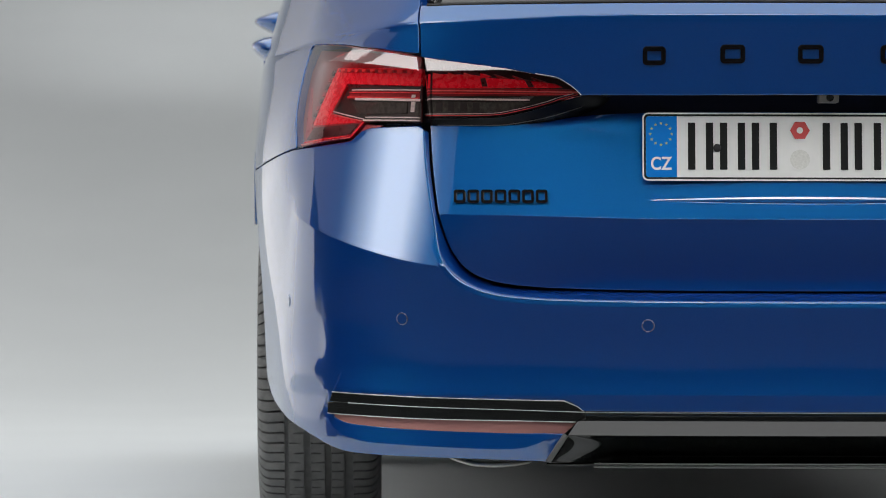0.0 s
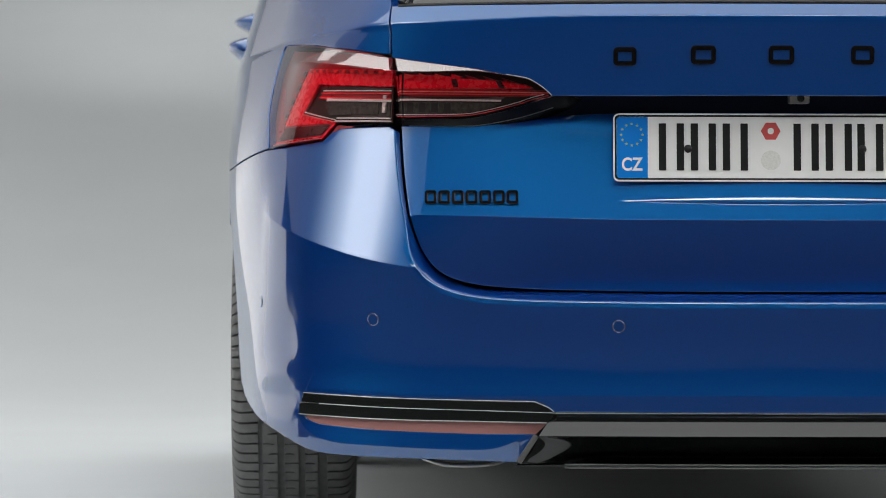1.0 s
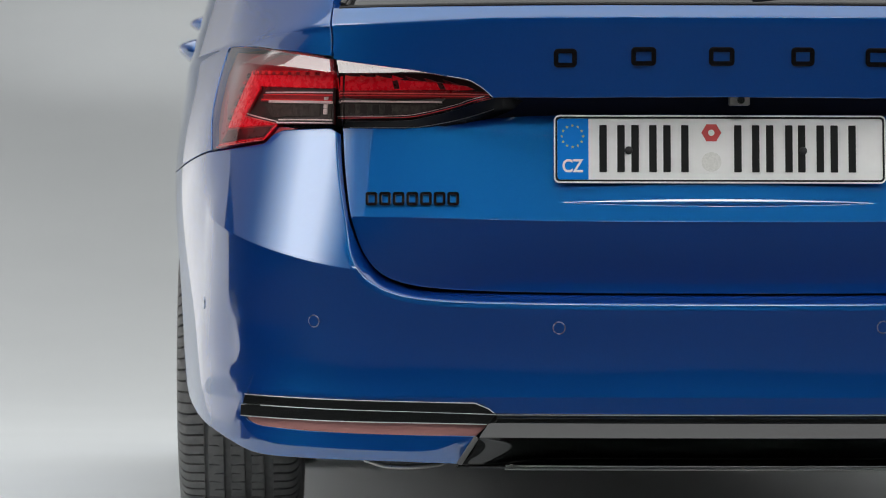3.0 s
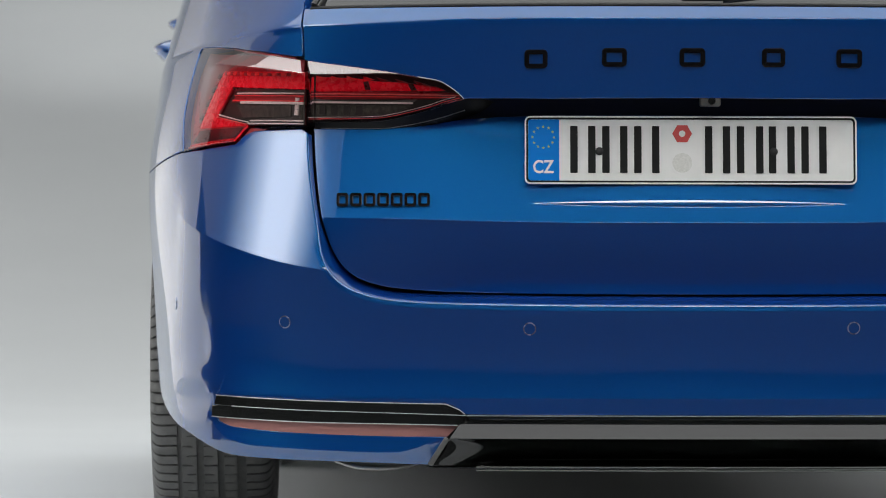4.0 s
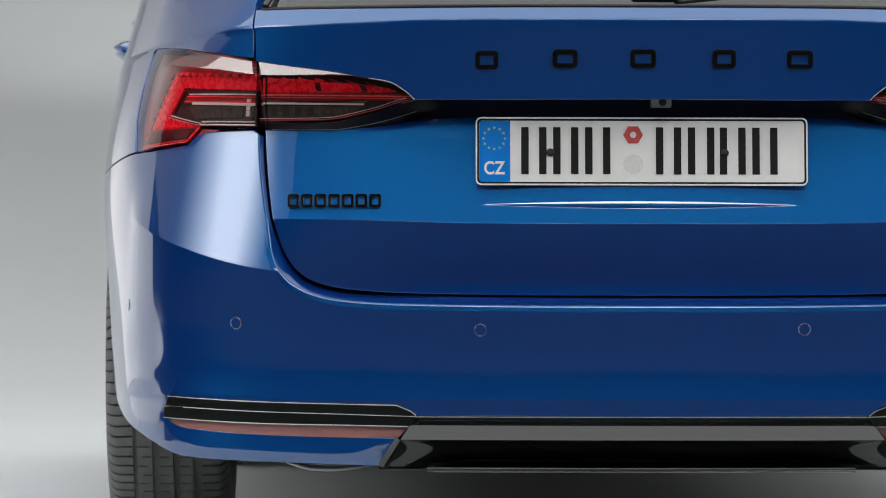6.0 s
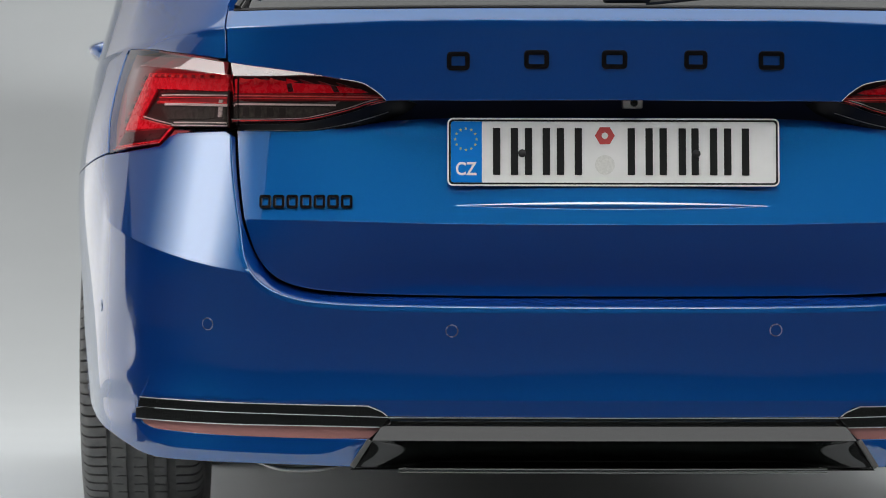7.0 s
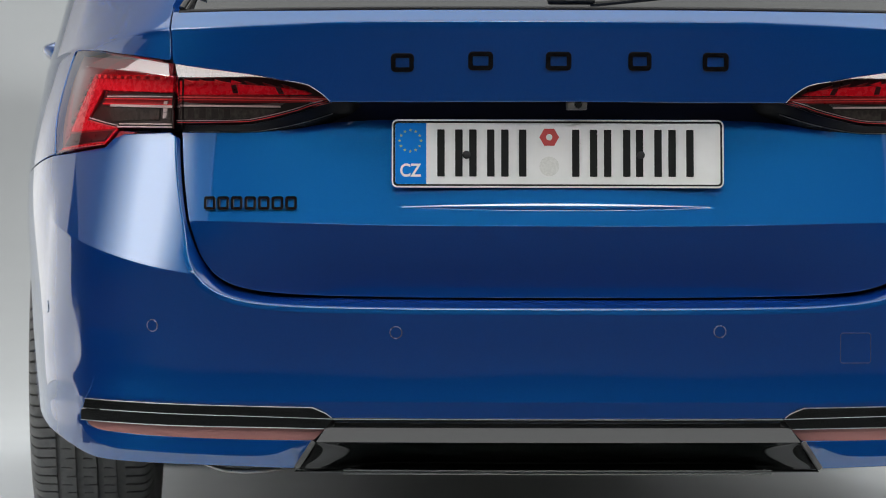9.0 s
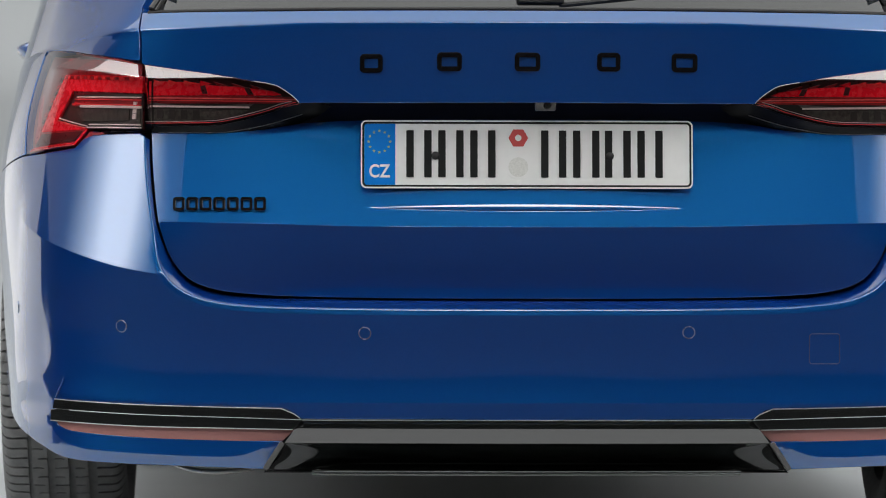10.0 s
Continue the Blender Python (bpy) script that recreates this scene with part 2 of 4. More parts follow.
# ---- the body's surface ----
# plan of the body at four heights: half outline from the tail's middle round the side to the nose
LEVELS = (0.28, 0.42, 0.60, 0.77, 0.95)
PLAN = (
    ((0, -.055), (.25, -.046), (.5, -.015), (.638, .030), (.727, .10), (.778, .20), (.810, .335), (.842, .55), (.876, .85), (.895, 1.3), (.9, 2.3), (.89, 3.2), (.84, 4.0), (.58, 4.42), (0, 4.58)),
    ((0, -.073), (.25, -.066), (.5, -.032), (.634, .013), (.735, .097), (.788, .20), (.819, .335), (.852, .55), (.887, .85), (.907, 1.3), (.91, 2.3), (.902, 3.2), (.85, 4.0), (.6, 4.45), (0, 4.62)),
    ((0, -.068), (.25, -.062), (.5, -.030), (.634, .014), (.735, .097), (.789, .20), (.824, .335), (.862, .55), (.898, .85), (.914, 1.3), (.916, 2.3), (.907, 3.2), (.85, 4.0), (.6, 4.45), (0, 4.62)),
    ((0, -.02), (.25, -.012), (.5, .022), (.632, .075), (.722, .15), (.773, .232), (.812, .325), (.853, .51), (.892, .81), (.912, 1.25), (.916, 2.3), (.905, 3.2), (.84, 4.0), (.56, 4.38), (0, 4.55)),
    ((0, -.06), (.25, -.050), (.5, .012), (.61, .068), (.68, .16), (.733, .28), (.77, .42), (.803, .60), (.848, .90), (.89, 1.3), (.9, 2.3), (.885, 3.2), (.76, 3.8), (.5, 4.1), (0, 4.2)),
)
A = np.array(PLAN, float)
A[:4, 7, 0] -= 0.003
A[:4, 8:13, 0] -= 0.007
A[1, 6:13, 0] += 0.004
A[0, 6:13, 0] += 0.008
U = np.concatenate(([0], np.cumsum(np.hypot(*np.diff(A[2], axis=0).T))))


def spline(xs, ys):
    """Second derivatives of a natural cubic spline; ys may have several columns."""
    n = len(xs)
    h = np.diff(xs)
    m = np.eye(n)
    r = np.zeros(ys.shape)
    for i in range(1, n - 1):
        m[i, i - 1:i + 2] = h[i - 1], 2 * (h[i - 1] + h[i]), h[i]
        r[i] = 6 * ((ys[i + 1] - ys[i]) / h[i] - (ys[i] - ys[i - 1]) / h[i - 1])
    return np.linalg.solve(m, r.reshape(n, -1)).reshape(ys.shape)


def along(xs, ys, dd, x):
    x = np.asarray(x, float)
    i = np.clip(np.searchsorted(xs, x) - 1, 0, len(xs) - 2)
    h = xs[i + 1] - xs[i]
    a, b = (xs[i + 1] - x) / h, (x - xs[i]) / h
    sh = (...,) + (None,) * (ys.ndim - 1)
    return a[sh] * ys[i] + b[sh] * ys[i + 1] + (((a ** 3 - a) * h * h / 6)[sh] * dd[i] + ((b ** 3 - b) * h * h / 6)[sh] * dd[i + 1])


# mirrored at the tail so that the middle is smooth
US = np.concatenate((-U[3:0:-1], U))
AS = np.concatenate((A[:, 3:0:-1] * (-1, 1), A), axis=1).transpose(1, 0, 2)
DU = spline(US, AS)
LV = np.array(LEVELS)


def body(u, z):
    """The smooth body at u (metres round it from the tail's middle, right positive) and height z: x, y."""
    u, z = np.broadcast_arrays(np.asarray(u, float), np.asarray(z, float))
    p = along(US, AS, DU, np.abs(u))
    p = np.moveaxis(p, -2, 0)
    dz = spline(LV, p)
    zc = np.clip(z, LV[0], LV[-1])
    i = np.clip(np.searchsorted(LV, zc) - 1, 0, len(LV) - 2)
    h = LV[i + 1] - LV[i]
    a, b = ((LV[i + 1] - zc) / h)[..., None], ((zc - LV[i]) / h)[..., None]
    pick = lambda q, k: np.take_along_axis(q, k[None, ..., None], 0)[0]
    h2 = (h * h / 6)[..., None]
    q = a * pick(p, i) + b * pick(p, i + 1) + (a ** 3 - a) * h2 * pick(dz, i) + (b ** 3 - b) * h2 * pick(dz, i + 1)
    return q[..., 0] * np.sign(u + 1e-12), q[..., 1]


def skin(u, z, lift=None):
    """Places on the body, raised by lift(u, z) along its normal."""
    e = 0.002
    p = np.stack((*body(u, z), np.asarray(z, float) + 0 * u), -1)
    if lift is None:
        return p
    a = np.stack((*body(u + e, z), z + 0 * u), -1) - np.stack((*body(u - e, z), z + 0 * u), -1)
    b = np.stack((*body(u, z + e), z + e + 0 * u), -1) - np.stack((*body(u, z - e), z - e + 0 * u), -1)
    n = np.cross(a, b)
    n /= np.linalg.norm(n, axis=-1, keepdims=True)
    return p + lift(u, z)[..., None] * n


def skin_normal(u, z, lift=None, e=0.00012):
    n = np.cross(skin(u + e, z, lift) - skin(u - e, z, lift), skin(u, z + e, lift) - skin(u, z - e, lift))
    return n / np.linalg.norm(n, axis=-1, keepdims=True)


def side_u(y, z):
    """How far round the body a place of the flank at y lies."""
    us = np.linspace(0.3, 5.4, 800)
    return float(np.interp(y, body(us, np.full(800, z))[1], us))


def panel(name, loop, mat, parent, lift=None, step=(0.02, 0.012), rows=(), r=0.002, depth=0.012, label="", sign=1, creases=()):
    """A piece of the body inside a loop of (u, z), with rolled edges that turn in by depth."""
    loop = np.array(loop, float) * (sign, 1)
    keep = np.hypot(*(loop - np.roll(loop, 1, 0)).T) > 0.0008
    loop = loop[keep]
    area = np.sum(loop[:, 0] * np.roll(loop[:, 1], -1) - np.roll(loop[:, 0], -1) * loop[:, 1])
    if area < 0:
        loop = loop[::-1]
    lo, hi = loop.min(0), loop.max(0)
    zs = np.unique(np.round(np.concatenate((np.arange(lo[1] + step[1] / 2, hi[1], step[1]), np.array(rows, float))), 5))
    zs = zs[(zs > lo[1]) & (zs < hi[1])]
    us = np.arange(lo[0] + step[0] / 2, hi[0], step[0])
    grid = np.stack(np.meshgrid(us, zs), -1).reshape(-1, 2)
    grid = grid[inside(grid, loop)]
    grid = grid[distance(grid, np.concatenate((loop, loop[:1]))) > min(step) * 0.3]
    n = len(loop)
    edges, more = [], []
    for line in creases:
        line = np.array(line) * (sign, 1)
        grid = grid[distance(grid, line) > min(step) * 0.3]
        for side in (-0.0012, 0.0, 0.0012):
            first = n + sum(map(len, more))
            more.append(line + (0, side))
            edges += [(first + k, first + k + 1) for k in range(len(line) - 1)]
    made = geometry.delaunay_2d_cdt([Vector(p) for p in np.concatenate((loop, *more, grid))], edges, [list(range(n))], 1, 1e-6)
    uv = np.array([tuple(v) for v in made[0]])
    faces = [tuple(f) for f in made[2]]
    ids = {}
    for i, o in enumerate(made[3]):
        for k in o:
            ids[k] = i
    ring = [ids[k] for k in range(n) if k in ids]
    p, nn = skin(uv[:, 0], uv[:, 1], lift), skin_normal(uv[:, 0], uv[:, 1], lift)
    # rolled edge: outwards by r, then in
    ruv = uv[ring]
    g = np.roll(ruv, -1, 0) - np.roll(ruv, 1, 0)
    out2 = np.stack((g[:, 1], -g[:, 0]), 1)
    out2 /= np.maximum(np.hypot(*out2.T), 1e-9)[:, None]
    e = 0.001
    q = ruv + e * out2
    out3 = skin(q[:, 0], q[:, 1], lift) - p[ring]
    out3 /= np.maximum(np.linalg.norm(out3, axis=1, keepdims=True), 1e-9)
    verts, normals, prev = [p], [nn], list(ring)
    base, rn = p[ring], nn[ring]
    r = r(ruv)[:, None] if callable(r) else r
    count = len(p)
    for ang, deep in ((35, 0), (65, 0), (90, 0), (90, 1)):
        c, s = math.cos(radians(ang)), math.sin(radians(ang))
        verts.append(base + out3 * r * s - rn * (r * (1 - c) + deep * depth))
        normals.append(rn * c + out3 * s)
        cur = list(range(count, count + len(ring)))
        count += len(ring)
        for k in range(len(ring)):
            j = (k + 1) % len(ring)
            faces.append((prev[k], cur[k], cur[j], prev[j]))
        prev = cur
    verts, normals = np.concatenate(verts), np.concatenate(normals)
    fixed = []
    for f in faces:
        a, b, c = verts[f[0]], verts[f[1]], verts[f[2]]
        fn = np.cross(b - a, c - a)
        fixed.append(f if fn @ normals[list(f)].sum(0) >= 0 else f[::-1])
    return mesh_part(name, verts, fixed, mat, parent, normals, label)


def inlay(name, loop, mat, parent, sunk, thick=0.02, label="", sign=1, r=0.0015, step=(0.02, 0.01), rows=()):
    """A solid piece that follows the body at a depth below it."""
    return panel(name, loop, mat, parent, lambda u, z: np.full(np.shape(u), -0.4 * sunk), step, rows, r, thick, label, sign)


# ---- the car ----
car = group_root("car", "metallic blue estate car parked on a white studio floor", "car", (0, 0, -DROP))
GAP = smooth_line([(.662, .9943), (.64, .9581), (.624, .9043), (.614, .8597), (.604, .8015), (.598, .7611), (.592, .7072), (.586, .6625), (.578, .6269), (.568, .6005),
                   (.55, .5757), (.524, .559), (.488, .5486), (.444, .5434), (.374, .5401), (.208, .5379), (0, .5375)], 8)
LAMP_TOP = smooth_line([(1.08, .9407), (.892, .9326), (.802, .9235), (.708, .9145), (.634, .9063), (.568, .898), (.506, .8901), (.47, .8852), (.424, .8769), (.392, .8714), (.376, .8634), (.362, .8528), (.352, .8422)])
LAMP_OUT = smooth_line([(1.08, .9407), (1.095, .93), (1.092, .90), (1.077, .86), (1.053, .82), (1.022, .788), (1.002, .7655)])
LAMP_LOW = straight([(1.002, .7655), (.892, .7684), (.802, .7722), (.764, .7751), (.742, .7901), (.72, .7952), (.676, .7962), (.608, .7971)])
LENS_LOW = smooth_line([(.352, .8422), (.385, .8330), (.4117, .8243), (.4664, .8118), (.5032, .8078), (.602, .8070)])
TRIM_LOW = smooth_line([(.30, .8100), (.354, .8085), (.385, .8055), (.412, .8015), (.44, .7985), (.47, .7958), (.516, .7940), (.602, .7950)])
SIDE_GAP = smooth_line([(1.002, .7655), (1.134, .7586), (1.294, .7509), (1.464, .7443), (1.60, .742)])
AXLE_Y, AXLE_Z, ARCH = 1.05, 0.31 + DROP, 0.375
WHEELBASE = 2.686


def cut(line, low, high, axis=1):
    """The stretch of a line between two values."""
    return line[(line[:, axis] >= low) & (line[:, axis] <= high)]


def centre_y(z):
    return body(np.zeros(np.shape(z)), z)[1]


def lift_upper(u, z):
    """The upper tailgate stands nearly upright; over a bright edge it leans in evenly towards the roof, less so along the flank."""
    x = np.abs(u)
    f = 1 - step_up(0.64, 1.0, x)
    edge = 0.9645 - 0.0068 * step_up(0.25, 0.64, x) - 0.016 * step_up(0.64, 0.95, x)
    dz = z - edge
    over = 0.5 * (dz + np.sqrt(dz * dz + (0.0024 + 0.003 * step_up(0.64, 0.8, x)) ** 2))
    zz = np.minimum(z, edge)
    want = body(u, np.full(np.shape(zz), 0.95))[1] - 0.004 + 0.09 * (0.95 - zz)
    return (body(u, zz)[1] - want) * f - (0.60 + 0.22 * step_up(0.62, 0.68, x) - 0.54 * step_up(0.72, 1.25, x)) * over


def lift_lower(u, z):
    """The plate field leans back; under a crease the tailgate falls inwards."""
    x = np.abs(u)
    f = 1 - 0.65 * step_up(0.25, 0.62, x)
    crease = 0.6520 + 0.0050 * (x / 0.59) ** 2

    def want(h):
        d = h - crease
        return -0.036 + 0.41 * np.maximum(d, 0) + 0.20 * np.maximum(-d, 0) + 0.5 * np.maximum(-d - 0.07, 0) ** 2

    level = np.full(np.shape(z), 0.70)
    a = np.stack(body(u + 0.02, level), -1) - np.stack(body(u - 0.02, level), -1)
    out = np.stack((a[..., 1], -a[..., 0]), -1)
    out = out / np.linalg.norm(out, axis=-1, keepdims=True)
    flat = ((np.stack(body(u, level), -1) - np.stack(body(u, z), -1)) * out).sum(-1)
    even = (centre_y(level) - want(level)) * f
    side = step_up(0.30, 0.62, x)
    lean = (1 - 0.15 * side) * (want(np.maximum(z, crease)) - want(level)) + (1 - 0.8 * side) * (want(np.minimum(z, crease)) + 0.036)
    lean = lean - 0.3 * side * np.maximum(0, z - crease) * (z - 0.70)
    # a long almond-shaped step under the plate, where the field stands more upright
    w = np.clip(1 - (x / 0.255) ** 2, 0, 1)
    k = np.clip((z - 0.6826 + 0.0065 * w) / (0.0135 * w + 1e-6), 0, 1)
    pocket = 0.0031 * w * (1 - (1 - k) ** 2) * step_up(0, 0.22, k)
    pocket = pocket * (1 - step_up(0.70, 0.78, z))
    # the upper edge rolls in under the tip of the lamp
    edge = np.interp(x, TRIM_LOW[:, 0], TRIM_LOW[:, 1])
    roll = np.maximum(0, z - edge + 0.010 - 0.005 * step_up(0.36, 0.45, x))
    pocket = pocket - roll * roll / 0.011 * step_up(0.30, 0.37, x) * (1 - step_up(0.40, 0.46, x))
    return flat + even - lean + pocket


CREASE = np.array([(x, 0.6520 + 0.0050 * (x / 0.59) ** 2) for x in np.linspace(-.572, .572, 60)])
tail_low = np.concatenate((straight([(0, .8105), (.30, .8100)]), TRIM_LOW[1:], shifted(cut(GAP, 0, .793), -0.0026)))
tail_low[-1, 0] = 0
tailgate = panel("tailgate", mirrored(tail_low), PAINT, car, lift_lower, (0.02, 0.012),
                 np.concatenate((np.arange(.674, .694, .0009), np.arange(.792, .811, .0016))), creases=[np.stack((CREASE[:, 0], CREASE[:, 1] + k), -1) for k in (-.004, -.0002, .0002, .004)], r=lambda q: np.where((q[:, 1] > .79) & (np.abs(q[:, 0]) < .44), 0.0004, 0.002), label="blue tailgate with a crease below the number plate")
tail_up = np.concatenate((straight([(0, .8482), (.15, .8482), (.274, .8466), (.345, .8447)]), LAMP_TOP[::-1][1:], ))
tail_up = tail_up[tail_up[:, 0] < .626]
g = shifted(cut(GAP, .9075, .9935), -0.0026)[::-1]
tail_up = np.concatenate((tail_up, g, straight([(.652, .985), (.384, .9825), (0, .9825)])))
RIDGE = np.array([(x, 0.9645 - 0.0068 * step_up(0.25, 0.64, abs(x))) for x in np.linspace(-.63, .63, 64)])
panel("upper_panel", mirrored(tail_up), PAINT, tailgate, lift_upper, (0.02, 0.012), np.arange(.945, .972, .004), depth=0.03, creases=[np.stack((RIDGE[:, 0], RIDGE[:, 1] + k), -1) for k in (-.003, -.0009, 0, .0009, .003)], r=lambda q: np.where(np.abs(q[:, 0]) > .612, 0.0005, 0.002))
# navy darker than the body blue: the recess's shade is put into its colour
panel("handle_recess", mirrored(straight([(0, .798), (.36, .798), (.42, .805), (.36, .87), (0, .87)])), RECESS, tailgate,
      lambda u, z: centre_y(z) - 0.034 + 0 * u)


def lift_bumper(u, z):
    p = np.stack((np.abs(u), z), -1).reshape(-1, 2)
    d = distance(p, GAP_LOW).reshape(np.shape(u))
    s = 0.0007
    up = step_up(.55, .66, z)
    shoulder = -(3.4 * s * np.logaddexp(0, (0.0185 - 0.0135 * up - d) / s) + 0.21 * 0.0004 * np.logaddexp(0, (0.0285 - 0.0225 * up - d) / 0.0004) * (1 - up))
    x = np.abs(u)
    # hollow over the black strip, flaring out to a crease
    near = 1 - step_up(0.70, 0.95, x)
    line = 0.372 + 0.002 * (x / 0.7) ** 2
    dip = step_up(0.60, 0.45, z) * (1 - (np.clip(0.45 - np.maximum(z, line), 0, 0.45 - line) / (0.45 - line)) ** 2)
    swell = near * -0.0085 * np.where(z < line, 0.0, dip)
    # scoop under the reflector, and the lower lip that turns in
    c = sum(np.interp(x + k, LIP[:, 0], LIP[:, 1]) for k in (-.004, -.002, 0, .002, .004)) / 5
    on = step_up(LIP[0, 0] - .035, LIP[0, 0] - .02, x) * (1 - step_up(LIP[-1, 0] - .03, LIP[-1, 0] + .01, x)) * (z < 0.342)
    scoop = -0.20 * np.clip(z - c, 0, 0.03) * on
    lip = -0.45 * np.maximum(0, np.minimum(c, 0.30) - z) * (x > 0.3)
    # the corner is folded along a line that rises towards the flank
    zc = np.interp(x, FOLD[:, 0], FOLD[:, 1])
    low, mid, high = (np.stack(body(u, np.full(np.shape(u), 0.0) + h), -1) for h in (0.43, zc, 0.79))
    k = np.where(z < zc, np.clip((z - 0.43) / (zc - 0.43), 0, 1), np.clip((0.79 - z) / (0.79 - zc), 0, 1))
    want = np.where((z < zc)[..., None], low, high) * (1 - k)[..., None] + mid * k[..., None]
    e = 0.004
    a = np.stack(body(u + e, zc), -1) - np.stack(body(u - e, zc), -1)
    out = np.stack((a[..., 1], -a[..., 0]), -1)
    out = out / np.linalg.norm(out, axis=-1, keepdims=True)
    fold = ((want - np.stack(body(u, z), -1)) * out).sum(-1) + 0.006 * k
    fold = fold * step_up(.43, .49, z) * (z < 0.79) * step_up(.50, .56, x) * (1 - step_up(.90, 1.02, x))
    # the corner turns sooner along a wavy line over the black strip
    turn = 0.15 * np.exp(-((z - .445) / np.where(z > .445, .058, .028)) ** 2) + 0.085 * np.exp(-((z - .366) / .026) ** 2)
    wave = -0.045 * turn * step_up(.795, .865, x) * (1 - step_up(.87, 1.05, x))
    return shoulder + swell + scoop + lip + fold + wave


GAP_LOW = cut(GAP, 0, .85)
LEDGE = (0.0185 - 0.0135 * step_up(.55, .66, shifted(GAP_LOW, .012)[:, 1]))[:, None]
FOLD = smooth_line([(.50, .557), (.57, .5695), (.656, .5844), (.774, .614), (.886, .6419), (1.0, .668)])
LIP = smooth_line([(.398, .3087), (.436, .2924), (.472, .2867), (.556, .2882), (.652, .292), (.732, .2968), (.796, .3131), (.822, .3348)])
BOTTOM = smooth_line([(1.31, .358), (1.236, .346), (1.108, .332), (.96, .313), (.888, .301), (.802, .281), (.652, .275), (.514, .272), (.412, .2688)])
STRIP_TOP = smooth_line([(.792, .3743), (.70, .3717), (.596, .3688), (.472, .3665), (.384, .3653)])
REFL_LOW = smooth_line([(.384, .3106), (.472, .3107), (.594, .3135), (.716, .3195), (.768, .3228), (.80, .330)])


def arch_line(yc, start, end, n=40):
    """The wheel arch as (u, z), by degrees from straight back over the top."""
    out = []
    for a in np.linspace(start, end, n):
        y, z = yc - ARCH * math.cos(radians(a)), AXLE_Z + ARCH * math.sin(radians(a))
        out.append((side_u(y, z), z))
    return np.array(out)


back_arch = arch_line(AXLE_Y, -4, 63)[::-1]
bumper_half = np.concatenate((shifted(cut(GAP, 0, .790), 0.0026)[::-1], LAMP_LOW[::-1][1:] - (0, .004), SIDE_GAP[1:] - (0, .003), back_arch, BOTTOM[1:],
                              straight([(.408, .275), (.396, .300), (.386, .3085)]), REFL_LOW, straight([(.822, .3375), (.792, .3743)])[1:], STRIP_TOP[1:],
                              straight([(.372, .3625), (.354, .349), (0, .3480)])))
bumper_half[0, 0] = 0
bumper = panel("rear_bumper", mirrored(bumper_half), PAINT, car, lift_bumper, (0.022, 0.012),
               np.concatenate((np.arange(.35, .40, .003), np.arange(.275, .341, .003))), depth=0.02, creases=(cut(FOLD, .575, .99, 0), cut(FOLD, .575, .99, 0) * (-1, 1), LIP[1:-1], (LIP * (-1, 1))[1:-1], *(shifted(GAP_LOW, LEDGE + d)[::2] * (k, 1) for d in (-.0014, -.0005, .0005, .0014, .0036) for k in (-1, 1)), *(shifted(GAP_LOW, d)[::3] * (k, 1) for d in ( .0275, .0282, .0288, .0300) for k in (-1, 1))), label="blue bumper with a sharp shoulder under the tailgate")
def quarter(sign):
    top = np.array([(.672, .996), (.70, 1.05), (.9, 1.085), (1.3, 1.10), (1.9, 1.09), (2.3, 1.05)])
    loop = np.concatenate((straight(top, .02), straight([(2.3, 1.05), (side_u(1.75, .75), .75), (side_u(1.46, .66), .66)], .02)[1:],
                           arch_line(AXLE_Y, 140, 64.5), SIDE_GAP[::-1] + (0, .003), LAMP_OUT[::-1][1:] + (.003, 0), LAMP_TOP[LAMP_TOP[:, 0] > .636] + (0, .003),
                           shifted(cut(GAP, .908, .9935), 0.0026)[::-1]))
    return panel("quarter_panel", loop, PAINT, car, lift_upper, (0.014, 0.008), np.arange(.95, 1.02, .004), depth=0.015, sign=sign, r=lambda q: np.where(np.abs(q[:, 0]) < .68, 0.0006, 0.002),
                 creases=[np.array([(x, .9577 - .016 * step_up(.64, .95, x) + k) for x in np.linspace(.668, .86, 26)]) for k in (-.004, -.0015, .0015, .004)])


def lamp_edge(sign, parent):
    """The rolled sheet edge round the outer side of the lamp."""
    bm = bmesh.new()
    line = LAMP_OUT + (.003, 0)
    tube(bm, skin(line[:, 0] * sign, line[:, 1], lambda u, z: np.full(np.shape(u), .0002)), .0016, 8)
    part("edge_roll", bm, PAINT, parent, "", True)


def flank(name, y0, y1, sign, arch=None):
    """A door or wing of the flank between two cross lines."""
    bottom, top = 0.43, 1.0
    low = [(side_u(y0, .4), bottom)]
    if arch is not None:
        low = [] if y0 > arch - ARCH else low
        low = np.concatenate((np.array(low).reshape(-1, 2), arch_line(arch, 0, 180, 40)))
    loop = np.concatenate((low, [(side_u(y1, .4), bottom), (side_u(y1, .7), .7), (side_u(y1, .98), top - .04 * (y1 > 3.4))],
                           [(side_u(y0, .98), top), (side_u(y0, .7), .7)]))
    return panel(name, straight(loop, .02), PAINT, car, None, (0.05, 0.03), sign=sign)


